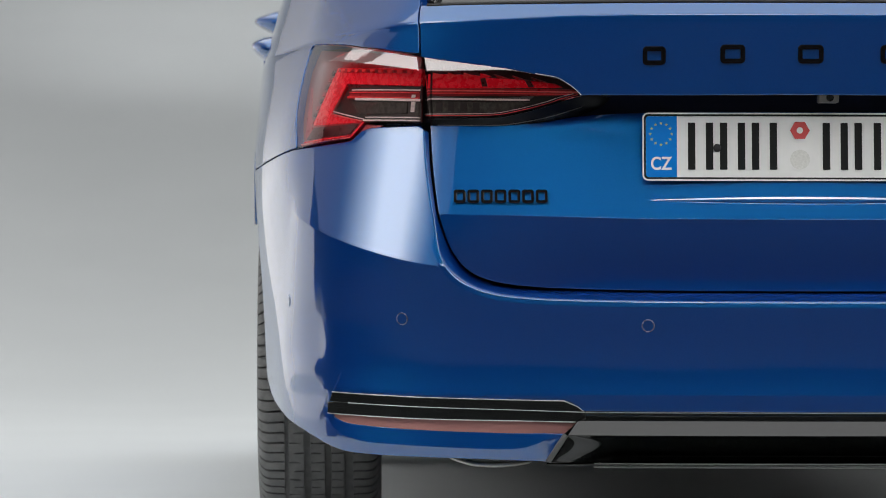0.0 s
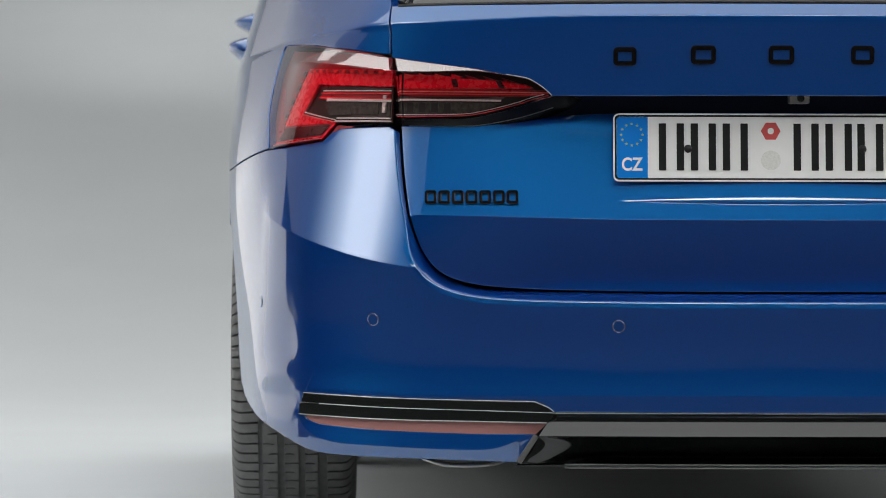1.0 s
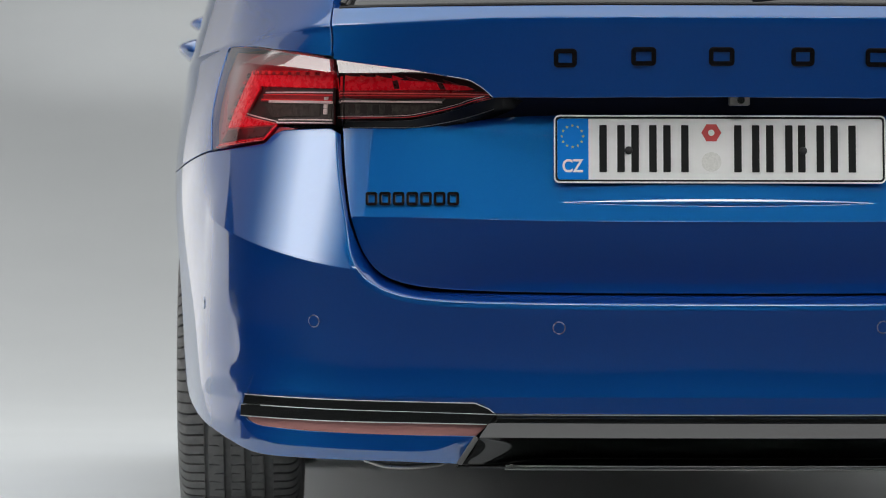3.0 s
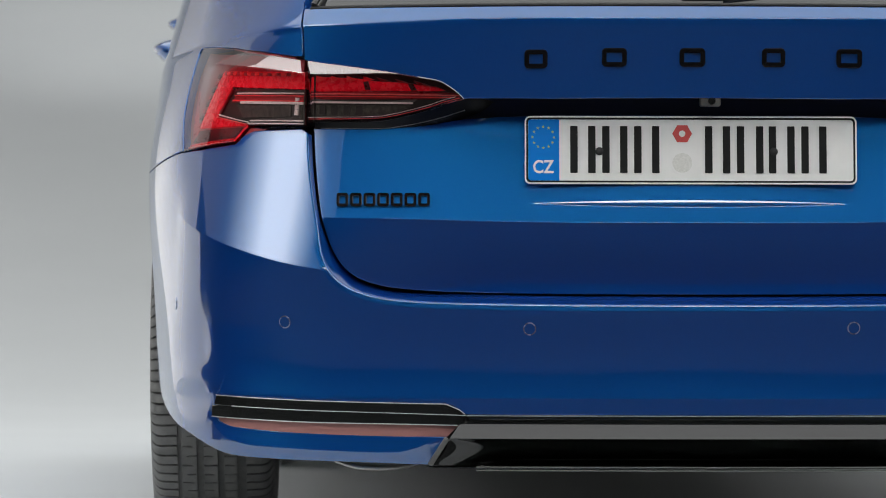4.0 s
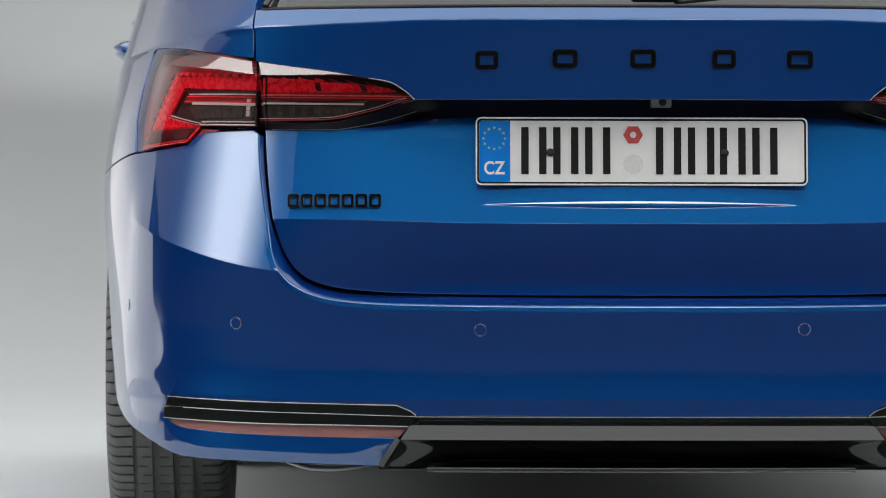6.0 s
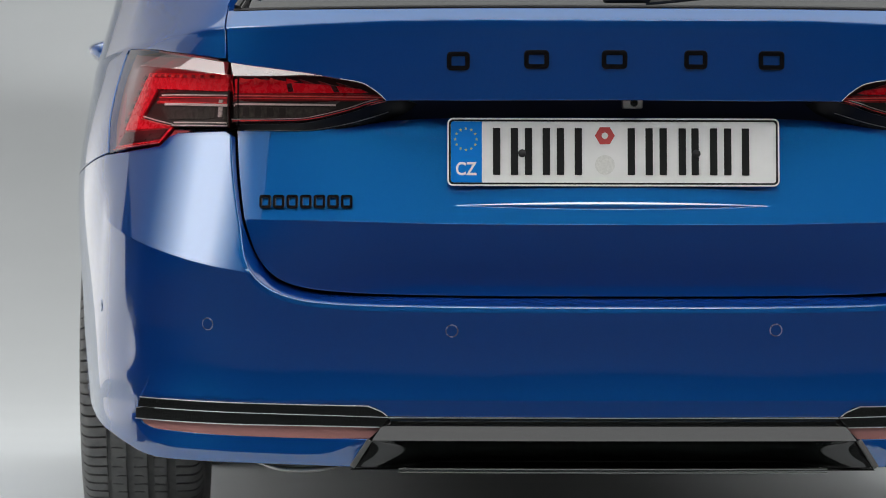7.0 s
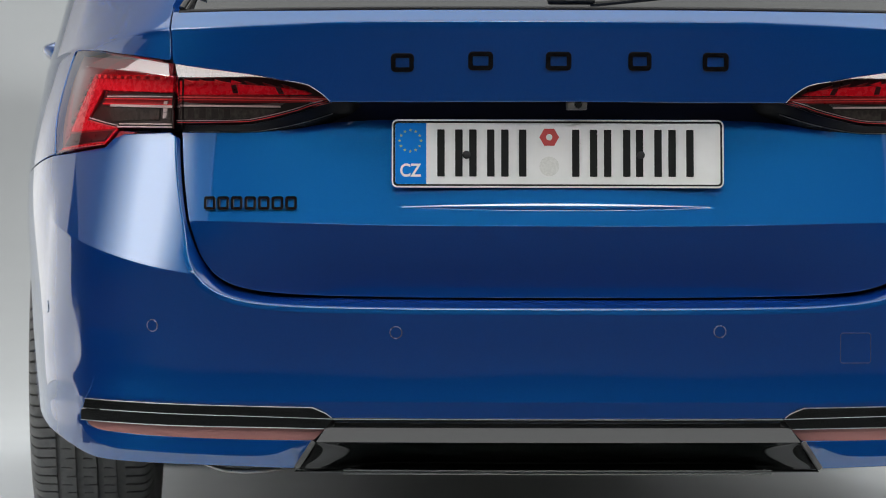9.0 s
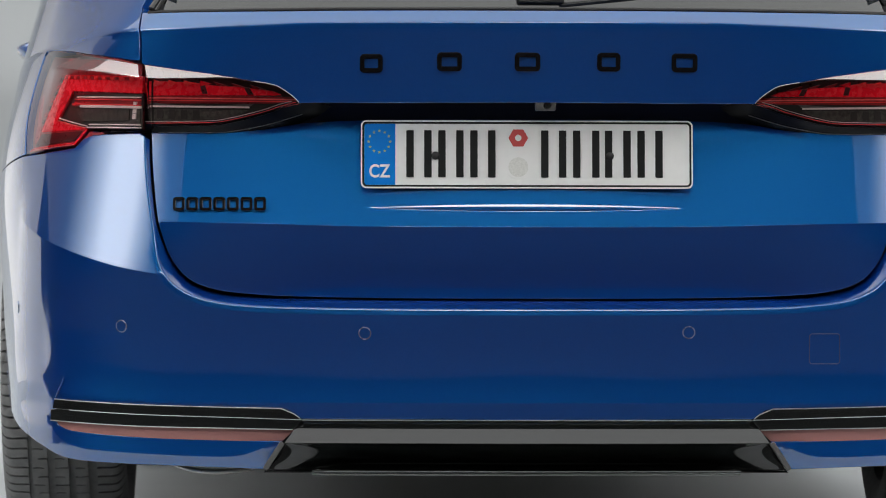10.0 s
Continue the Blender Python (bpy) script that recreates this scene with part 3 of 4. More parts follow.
for sign in (-1, 1):
    lamp_edge(sign, quarter(sign))
    flank("rear_door", 1.72, 2.42, sign)
    flank("front_door", 2.43, 3.32, sign)
    flank("front_wing", 3.33, 4.05, sign, AXLE_Y + WHEELBASE)
panel("front_bumper", straight([(side_u(4.06, .5), .28), (side_u(4.06, .8), .86), (5.45, .80), (5.45, .28)], .03), PAINT, car, None, (0.06, 0.04))
panel("front_bumper", straight([(side_u(4.06, .5), .28), (side_u(4.06, .8), .86), (5.45, .80), (5.45, .28)], .03), PAINT, car, None, (0.06, 0.04), sign=-1)
panel("inner_shell", mirrored(straight([(0, .28), (.9, .29), (1.22, .36), (1.22, .7), (1.22, .99), (.3, .98), (0, .98)], .03)), GAP_BLACK, car, lambda u, z: -0.075 + 0.03 * step_up(.55, .65, np.abs(u)) * step_up(1.0, .9, np.abs(u)), (0.04, 0.03))
panel("inner_edge", mirrored(straight([(0, .515), (.49, .53), (.56, .56), (.575, .60), (.60, .90), (.66, 1.0), (.70, 1.0), (.645, .90), (.62, .60), (.60, .54), (.5, .50), (0, .49)], .02)), GAP_BLACK, car, lambda u, z: -0.058 + 0 * u, (0.03, 0.02))


# lamps
def lamp(sign):
    """The lamp in the corner and its other half in the tailgate."""
    left = cut(GAP, .798, .904)
    across = np.linspace(.39, .93, 60)

    def hem(x):
        """The upper edge of the cover and the height of its sloping hem."""
        return (np.interp(x, LAMP_TOP[::-1, 0], LAMP_TOP[::-1, 1]),
                np.interp(x, (.352, .41, .447, .485, .523, .573, .61, .64, .80, .90), (.001, .0012, .003, .007, .0125, .0186, .0225, .0225, .030, .033)))

    def bulge(u, z):
        # the cover swells out below its upper edge
        x = np.abs(u)
        top, b = hem(x)
        d = np.maximum(top - z, -0.003)
        bend = 0.0012 * np.logaddexp(0, (d - b) / 0.0012)
        rise = 0.72 * (d - bend) - 0.06 * bend
        # flush with the panel above it along the upper edge
        flush = np.interp(x, (.352, .40, .45, .50, .62, .70, .80), (.0190, .0136, .0102, .0083, .0074, .0052, 0)) * (1 - step_up(0, .07, d))
        return (rise + flush) * (1 - step_up(.78, 1.0, x))

    # the cover's edge stays in line with the body's joint
    left = left - np.stack((0.58 * bulge(left[:, 0], left[:, 1]), 0 * left[:, 1]), -1)
    top, b = hem(across)
    folds = [np.stack((across, top - b + k), -1) for k in (-.003, -.0012, .0012, .003)]
    loop = np.concatenate((LAMP_TOP[LAMP_TOP[:, 0] > .636], shifted(left, .003), LAMP_LOW[::-1][1:], LAMP_OUT[::-1]))

    unit = panel("tail_lamp", loop, LENS_RED, car, bulge, (0.014, 0.006), r=0.0012, depth=0.004, label="smoked red lamp cover on the corner", sign=sign, creases=[f[f[:, 0] > .655] for f in folds])
    unit.visible_shadow = False
    # added over-glossy strip, cut to the outline of the hem's bright reflection
    xs = np.linspace(.629, .795, 30)
    low = np.linspace(.6155, .884, 40)
    strip = np.concatenate((np.stack((xs, hem(xs)[0] - .0025), -1), [(.82, .918), (.855, .908)], np.stack((low, hem(low)[0] - hem(low)[1] + .0018), -1)[::-1]))
    panel("hem_glint", strip, HEM_GLINT, unit, lambda u, z: bulge(u, z) + .0012, (0.008, 0.0025), r=.0002, depth=.0003, sign=sign, label="added glossy strip that strengthens the reflection on the lamp's hem").visible_shadow = False
    panel("housing", loop, LAMP_DARK, unit, lambda u, z: -0.045 + 0 * u, (0.03, 0.02), depth=-0.043, sign=sign)

    def piece(name, pts, mat, sunk, thick=.006, label="", r=.0006):
        return inlay(name, straight(pts), mat, unit, sunk, thick, label, sign, r)

    def stripe(name, a, b, high, mat, sunk=.013):
        """A thin bar between two places."""
        return piece(name, [a, b, (b[0], b[1] - high), (a[0], a[1] - high)], mat, sunk, .003, r=.0003)

    piece("outer_panel", [(.80, .919), (1.06, .936), (1.088, .90), (1.068, .85), (1.040, .80), (.998, .769), (.955, .802), (.89, .897)], ROSE, .030, .01, "smoky rose panel behind the cover")
    piece("outer_guide", [(1.052, .872), (1.030, .868), (.972, .800), (.985, .775), (1.008, .790)], DARK_RED, .028, .006)
    piece("upper_panel", [(.636, .8855), (.886, .8985), (.80, .919), (.636, .903)], DARK_RED, .030, .01)
    # the C-shaped guide with its dark inner frame and the box under it
    piece("light_guide", [(.630, .8832), (.888, .8955), (.951, .8044), (.7494, .8053), (.8714, .8212), (.8364, .8699), (.628, .8584)], RED, .018, .012, "bright red C-shaped light guide", .0015)
    piece("inner_frame", [(.626, .8590), (.838, .8702), (.8735, .8210), (.748, .8052), (.619, .8020)], RED_BLACK, .024, .004)
    piece("lower_box", [(.952, .8030), (.748, .8040), (.776, .7795), (1.006, .7700)], DARK_RED, .020, .010, "dark red box", .001)
    piece("box_shade", [(.942, .7992), (.764, .8012), (.783, .7868), (.975, .7795)], RED_BLACK, .016, .003)
    stripe("red_line", (.985, .7755), (.784, .7830), .0014, RED)
    stripe("red_line", (1.000, .7722), (.781, .7800), .0010, RED_PALE)
    piece("red_edge", [(.749, .8040), (.745, .8030), (.776, .7790), (.780, .7800)], RED, .012, .003, r=.0003)
    piece("red_corner", [(.742, .8000), (.700, .7975), (.768, .7790)], DARK_RED, .022, .004)
    # clear chamber inside the C
    piece("clear_unit", [(.626, .8555), (.818, .8612), (.853, .8218), (.748, .8085), (.620, .8055)], LAMP_GREY, .021, .004)
    piece("red_backing", [(.626, .8490), (.812, .8550), (.822, .8440), (.626, .8390)], DARK_RED, .0195, .003)
    stripe("pale_line", (.807, .8578), (.626, .8522), .0014, LAMP_SILVER)
    stripe("light_pipe", (.813, .8541), (.626, .8477), .0013, RED_GLASS)
    stripe("light_pipe", (.8175, .8468), (.625, .8396), .0014, RED_GLASS)
    stripe("silver_strip", (.788, .8436), (.624, .8374), .0034, LAMP_SILVER)
    piece("mesh_panel", [(.800, .8378), (.650, .8335), (.648, .8155), (.768, .8170)], MESH_GREY, .0165, .003)
    piece("smooth_panel", [(.632, .8335), (.626, .8333), (.624, .8125), (.630, .8126)], MESH_GREY, .0165, .003)
    stripe("white_lens", (.6405, .8445), (.6340, .8443), .0048, STICKER_PALE, .0115)
    stripe("white_lens", (.6398, .8335), (.6330, .8333), .0062, STICKER_PALE, .0115)
    stripe("white_lens", (.6393, .8262), (.6325, .8260), .0085, STICKER_PALE, .0115)
    stripe("grey_line", (.745, .8122), (.622, .8090), .0014, LAMP_SILVER)
    stripe("grey_line", (.749, .8078), (.621, .8046), .0018, LAMP_SILVER)
    for d, mat in ((0, RED_PALE), (.0035, LAMP_SILVER)):
        piece("slanted_line", [(.867 - 2 * d, .8213 + d), (.750, .8062 + d), (.750, .8052 + d), (.867 - 2 * d, .8200 + d)], mat, .012, .003, r=.0003)
        piece("slanted_line", [(.8330 - d, .8660 - d), (.867 - 2 * d, .8213 + d), (.865 - 2 * d, .8213 + d), (.8310 - d, .8660 - d)], DARK_RED if d else RED, .013, .003, r=.0003)
    # pale teeth along the upper edge, dark ones down the slanted edge
    for k in range(9):
        u = .645 + k * .0262
        z = .8832 + (u - .63) * .0477
        piece("tooth", [(u, z - .0010), (u + .014, z - .0004), (u + .011, z - .0052), (u + .002, z - .0056)], RED_SOFT, .012, .004, r=.0004)
        piece("tooth_gap", [(u + .015, z - .0004), (u + .025, z), (u + .0235, z - .0040), (u + .0155, z - .0045)], DARK_RED, .013, .004, r=.0004)
    for k in range(8):
        f = (k + .35) / 8
        u, z = .889 + f * .063, .8955 - f * .091
        piece("tooth", [(u, z), (u + .0135, z + .0005), (u + .0175, z - .0060), (u + .0042, z - .0062)], RED_BLACK if k % 2 == 0 else DARK_RED, .0135, .004, r=.0004)

    loop = np.concatenate((LAMP_TOP[LAMP_TOP[:, 0] < .6195], LENS_LOW[1:], shifted(left, -.003)[::-1]))
    unit = panel("tailgate_lamp", loop, LENS_RED, car, bulge, (0.014, 0.006), r=0.0015, depth=0.004, label="smoked red lamp cover in the tailgate", sign=sign, creases=[f[f[:, 0] < .595] for f in folds])
    unit.visible_shadow = False
    # the same added strip for the reflection on this half's hem
    xs, tops = np.linspace(.418, .600, 36), np.linspace(.418, .614, 36)
    top, b = hem(xs)
    strip = np.concatenate((np.stack((tops, hem(tops)[0] - .0016), -1), np.stack((xs, top - np.maximum(b - .0018, .0018)), -1)[::-1]))
    panel("hem_glint", strip, HEM_GLINT, unit, lambda u, z: bulge(u, z) + .0012, (0.008, 0.0025), r=.0002, depth=.0003, sign=sign, label="added glossy strip that strengthens the reflection on the lamp's hem").visible_shadow = False
    panel("housing", loop, LAMP_DARK, unit, lambda u, z: -0.04 + 0 * u, (0.03, 0.02), depth=-0.038, sign=sign)
    piece("back_panel", [(.613, .8800), (.523, .8790), (.447, .8772), (.392, .8640), (.364, .8470), (.613, .8530)], RED_BLACK, .024, .006, "near-black red panel")
    piece("light_guide", [(.613, .8756), (.5326, .8725), (.5035, .8676), (.4475, .8637), (.398, .8570), (.386, .8520), (.611, .8548)], RED, .018, .006, "bright red light guide", .001)
    stripe("pale_line", (.610, .8512), (.3600, .8456), .0015, RED_PALE)
    stripe("light_pipe", (.610, .8470), (.3700, .8424), .0013, RED_GLASS)
    piece("red_backing", [(.610, .8545), (.368, .8480), (.362, .8430), (.400, .8395), (.610, .8420)], DARK_RED, .020, .003)
    piece("clear_unit", [(.609, .8430), (.395, .8395), (.412, .8272), (.4664, .8148), (.5032, .8108), (.604, .8100)], LAMP_GREY, .021, .004)
    piece("silver_strip", [(.607, .8420), (.606, .8365), (.4400, .8327), (.4300, .8385)], STRUT, .0155, .003)
    stripe("silver_edge", (.607, .8384), (.4370, .8347), .0024, LAMP_SILVER)
    piece("mesh_panel", [(.604, .8330), (.436, .8295), (.470, .8180), (.512, .8150), (.603, .8145)], MESH_GREY, .0165, .003)
    for k in range(4):
        u = .592 - k * .021
        stripe("prism", (u, .8318 - k * .0006), (u - .011, .8316 - k * .0006), .014, LAMP_GREY, .0135)
    for pts in ([(.518, .8690), (.510, .8685), (.506, .8552), (.514, .8554)], [(.4448, .8645), (.4366, .8635), (.4303, .8532), (.4385, .8532)]):
        piece("slot", pts, RED_BLACK, .014, .004, r=.0004)
    for k in range(4):
        u = .603 - k * .0285
        piece("tooth", [(u, .8685 - k * .0003), (u, .8780 - k * .0008), (u - .018, .8735 - k * .0010)], RED_SOFT if k < 3 else RED, .0125, .004, r=.0004)
    for k in range(3):
        u = .489 - k * .030
        piece("tooth", [(u, .8690 - k * .0030), (u + .006, .8735 - k * .0028), (u - .020, .8665 - k * .0030)], DARK_RED, .0125, .004, r=.0004)
    # the highlight on the tip's edge is put in as a thin silver bar
    tip = LAMP_TOP[(LAMP_TOP[:, 0] > .353) & (LAMP_TOP[:, 0] < .425)] + (0, -.0006)
    for line, mat, name, thick in ((tip, LAMP_SILVER, "edge_glint", .0005), (LENS_LOW[1:] + (.001, .0024), RED_GLASS, "red_line", .0006), (LENS_LOW[2:] + (.003, .0052), LAMP_SILVER, "grey_line", .0005)):
        bm = bmesh.new()
        tube(bm, skin(line[:, 0] * sign, line[:, 1], lambda u, z: bulge(u, z) + (.0012 if name == "edge_glint" else -.004)), thick, 6)
        part(name, bm, mat, unit, "", True)
    # black trim that falls back from the cover's lower edge to the tailgate, with a thin bright line on it
    def hollow(u, z):
        x = np.abs(u)
        low, high = np.interp(x, TRIM_LOW[:, 0], TRIM_LOW[:, 1]), np.maximum(np.interp(x, LENS_LOW[:, 0], LENS_LOW[:, 1]), .812)
        k = np.clip((z - low) / (high - low), 0, 1)
        deep = np.interp(x, (.30, .35, .40, .45, .50, .60), (-.066, -.061, -.047, -.030, -.023, -.014))
        near = np.interp(x, (.30, .35, .40, .60), (-.062, -.034, -.010, -.005))
        return deep + (near - deep) * k ** .7

    trim = np.concatenate((LENS_LOW + (0, -.0012), (TRIM_LOW + (0, -.0015))[::-1], [(.30, .826)], [(.343, .8395)]))
    under = panel("lamp_trim", trim, TRIM_BLACK, tailgate, hollow, (0.012, 0.003), r=.0005, sign=sign, label="black trim under the lamp")
    line = smooth_line([(.3579, .8210), (.4119, .8076), (.4665, .7984), (.5031, .7963), (.590, .7969)])
    bm = bmesh.new()
    tube(bm, skin(line[:, 0] * sign, line[:, 1], lambda u, z: hollow(u, z) + .0008), .0006, 6)
    part("trim_line", bm, CHROME, under, "thin bright line", True)


for sign in (-1, 1):
    lamp(sign)

# black strips, reflectors and the diffuser
for sign in (-1, 1):
    end = [(.372, .3615), (.3545, .348)]
    strip_top = STRIP_TOP - (0, .002)
    mid = smooth_line([(.352, .3475), (.472, .3505), (.594, .353), (.70, .356), (.80, .3585)])
    up = panel("bumper_trim", np.concatenate((strip_top, straight(end)[1:], mid)), BLACK_GLOSS, bumper, lambda u, z: 0.004 - 0.03 * (z - .352) + 0 * u, (0.02, 0.005), r=.0012, sign=sign, label="gloss black trim strip")
    low = smooth_line([(.812, .3395), (.728, .3378), (.594, .3345), (.472, .3333), (.366, .3318)])
    panel("bumper_trim", np.concatenate((low, mid[:-1] - (0, .0016), [(.808, .355)])), BLACK_GLOSS, bumper, lambda u, z: 0.003 + 0.02 * (z - .345) + 0 * u, (0.02, 0.005), r=.0012, sign=sign, label="gloss black trim strip")
    corner = straight(end)[1:] + (-.0004, .0004)
    for line, lift in ((np.concatenate((strip_top + (0, .0006), corner)), .0038), (mid[mid[:, 0] < .752] - (0, .0008), .0035), (low - (0, .001), .003)):
        bm = bmesh.new()
        p = skin(line[:, 0] * sign, line[:, 1], lambda u, z: np.full(np.shape(u), lift))
        tube(bm, p, .0008, 6)
        part("chrome_line", bm, CHROME, bumper, "thin chrome line", True)
    refl = np.concatenate((low[::-1] - (0, .0025), (REFL_LOW + (0, .002))[::-1][1:]))
    panel("reflector", refl, REFLECTOR, bumper, lambda u, z: -0.004 + 0 * u, (0.02, 0.006), r=.001, sign=sign, label="dull red reflector strip")


# a small crease that runs up from the outer end of each strip
for sign in (-1, 1):
    bm = bmesh.new()
    k = np.linspace(0, 1, 10)
    tube(bm, skin(sign * (.793 - .020 * k), .374 + .034 * k, lambda u, z: lift_bumper(u, z) + .0006 - .0022 * np.clip((z - .374) / .034, 0, 1)), .0016, 8)
    part("crease_edge", bm, PAINT, bumper, "short raised crease over the black strip", True)


def diffuser():
    """The glossy black centre piece: strip, sloping band, hollow and lower lip."""
    def plan(x):
        return 0.14 * x * x
    upper = [(.3465, -.050), (.3445, -.055), (.3335, -.060), (.3325, -.064), (.3105, -.0795), (.3098, -.0795)]
    hollow = [tuple(p) for p in smooth_line([(.3092, -.078), (.303, -.050), (.288, -.012), (.276, .002), (.269, -.006), (.2665, -.024)], 7)]
    knots = upper + hollow + [(.2655, -.034), (.2635, -.036), (.262, -.034), (.261, .02)]
    xs = np.linspace(-.43, .43, 173)
    verts, faces = [], []
    for x in xs:
        f = abs(x) / .43
        for z, y in knots:
            xx = x / .43 * (.352 + (.3465 - z) * .70)
            yy = y + plan(xx)
            if .2666 < z < .3095:
                # each end closes in a concave wall that leans back, with a sill swept up to it
                h = (.3095 - z) / .043
                a = step_up(.74 - .10 * math.sin(math.pi * h) + .16 * abs(h - .72) ** 1.5, 1.02, f)
                wall = plan(xx) - .058 - .008 * h + .001 * math.sin(math.pi * h)
                yy = yy * (1 - a) + wall * a
            verts.append((xx, yy, z))
    n = len(knots)
    for i in range(len(xs) - 1):
        for k in range(n - 1):
            faces.append((i * n + k, i * n + k + 1, (i + 1) * n + k + 1, (i + 1) * n + k))
    ob = mesh_part("diffuser", verts, faces, BLACK_GLOSS, bumper, label="gloss black diffuser with a hollow under a sloping band")
    ob.data.set_sharp_from_angle(angle=radians(30))
    bm = bmesh.new()
    tube(bm, [(x, -.057 + plan(x), .3455) for x in np.linspace(-.352, .352, 40)], .0012, 6)
    part("chrome_line", bm, CHROME, bumper, "thin chrome line", True)
    for drop in (0, .0052):
        bm = bmesh.new()
        tube(bm, [(x, -.0365 + plan(x), .2648 - drop) for x in np.linspace(-.335, .335, 40)], .0011, 6)
        part("lower_lip", bm, LIP_GREY, bumper, "thin grey lower lip", True)
    for s in (-1, 1):
        bm = bmesh.new()
        block(bm, pose(s * .3945, -.054, .290, 0, -s * 33, 0), .008, .014, .050, .0015)
        part("end_strut", bm, STRUT, bumper, "", True)


diffuser()

# parking sensors and towing-eye cover
def disc_on_skin(name, u, z, radius, mat, parent, lift, width=None, label=""):
    """A thin ring (or a full disc) lying on the bumper."""
    bm = bmesh.new()
    c = skin(np.array([u]), np.array([z]), lift_bumper)[0]
    n = skin_normal(np.array([u]), np.array([z]), lift_bumper)[0]
    m = Matrix.Translation(c + n * lift) @ Vector(n).to_track_quat("Z", "Y").to_matrix().to_4x4()
    if width:
        seg = 40
        rows = [(radius - width, 0), (radius - width * .7, .0008), (radius - width * .3, .0008), (radius, -.001)]
        rings = [[bm.verts.new(m @ Vector((r * math.cos(k * math.tau / seg), r * math.sin(k * math.tau / seg), h))) for k in range(seg)] for r, h in rows]
        for a, b in zip(rings, rings[1:]):
            for k in range(seg):
                bm.faces.new((a[k], a[(k + 1) % seg], b[(k + 1) % seg], b[k]))
    else:
        bmesh.ops.create_cone(bm, cap_ends=True, segments=32, radius1=radius, radius2=radius * .96, depth=.001, matrix=m)
    return part(name, bm, mat, parent, label, True)


for u, z in ((-.650, .4896), (-.254, .4805), (.251, .4826), (.648, .4915), (-1.004, .5161), (1.004, .5175)):
    ring = disc_on_skin("parking_sensor", u, z, .0104, SENSOR_RING, bumper, .0003, .0024, "round parking sensor flush with the bumper")
    disc_on_skin("sensor_face", u, z, .0086, PAINT, bumper, .0006)
# towing-eye cover: a thin groove round a square of the bumper
bm = bmesh.new()
sq = [(.4469, .4803), (.4894, .4803), (.4925, .4775), (.4932, .4355), (.4902, .4330), (.4470, .4330), (.4437, .4355), (.4434, .4775), (.4469, .4803)]
sq = straight(sq, .004)
tube(bm, skin(sq[:, 0], sq[:, 1], lambda u, z: lift_bumper(u, z) + .0001), .0007, 6)
part("tow_cover_joint", bm, COVER_JOINT, bumper, "square joint of the towing-eye cover", True)

def rounded(w, h, r, n=6):
    pts = []
    for cx, cz, a0 in ((w / 2 - r, h / 2 - r, 0), (-w / 2 + r, h / 2 - r, 90), (-w / 2 + r, -h / 2 + r, 180), (w / 2 - r, -h / 2 + r, 270)):
        for k in range(n + 1):
            a = radians(a0 + 90 * k / n)
            pts.append((cx + r * math.cos(a), cz + r * math.sin(a)))
    return pts


# badges: dark plain shapes in place of the lettering
def badge(name, x0, x1, z0, z1, y_at, thick, parent, stroke):
    """A dark frame with rounded corners and bevelled edges that stands on the panel."""
    bm = bmesh.new()
    w, h = x1 - x0, z1 - z0
    xm, zm = (x0 + x1) / 2, (z0 + z1) / 2
    loops = [(0, 0), (thick * .75, 0), (thick, .0008), (thick, stroke - .0008), (thick * .75, stroke), (0, stroke)]
    rings = []
    for lift, inset in loops:
        pts = rounded(w - 2 * inset, h - 2 * inset, max(.0012, stroke * .9 - inset), 4)
        rings.append([bm.verts.new((xm + x, y_at(xm + x, zm + z) - lift, zm + z)) for x, z in pts])
    for a, b in zip(rings, rings[1:]):
        for k in range(len(a)):
            bm.faces.new((a[k], a[(k + 1) % len(a)], b[(k + 1) % len(a)], b[k]))
    return part(name, bm, BADGE_BLACK, parent)


def upper_y(x, z):
    u = np.interp(x, body(np.linspace(-.7, .7, 200), np.full(200, z))[0], np.linspace(-.7, .7, 200))
    return skin(np.array([u]), np.array([z]), lift_upper)[0][1]


def lower_y(x, z):
    u = np.interp(x, body(np.linspace(-.7, .7, 200), np.full(200, z))[0], np.linspace(-.7, .7, 200))
    return skin(np.array([u]), np.array([z]), lift_lower)[0][1]


for a, b, drop in ((-.262, -.226, .0025), (-.142, -.103, 0), (-.0213, .0188, 0), (.107, .1436, 0), (.2235, .2645, .0005)):
    badge("badge_block", a, b, .8885 - drop, .9178 - drop, upper_y, .004, tailgate, .0075)
for k in range(7):
    a = -.5545 + k * .0213
    badge("name_block", a, a + .0185, .6718, .6930, lower_y, .003, tailgate, .0044)

# number plate
plate = new("number_plate")
plate.parent = car
plate.matrix_local = pose(0, -0.012, 0.76, -6, 0, 0)
tagged(plate, "white number plate with a blue band and black border")


def slab(name, outline, y0, y1, mat, parent, label="", hole=None):
    """A flat plate of that outline (x, z) between two depths, with a hole if given."""
    bm = bmesh.new()
    f = [bm.verts.new((x, y0, z)) for x, z in outline]
    b = [bm.verts.new((x, y1, z)) for x, z in outline]
    n = len(f)
    for k in range(n):
        bm.faces.new((f[k], f[(k + 1) % n], b[(k + 1) % n], b[k]))
    if hole:
        f2 = [bm.verts.new((x, y0, z)) for x, z in hole]
        b2 = [bm.verts.new((x, y1, z)) for x, z in hole]
        for k in range(n):
            j = (k + 1) % n
            bm.faces.new((f[k], f[j], f2[j], f2[k]))
            bm.faces.new((b[k], b[j], b2[j], b2[k]))
            bm.faces.new((f2[k], f2[j], b2[j], b2[k]))
    else:
        bm.faces.new(f)
        bm.faces.new(b)
    return part(name, bm, mat, parent, label)


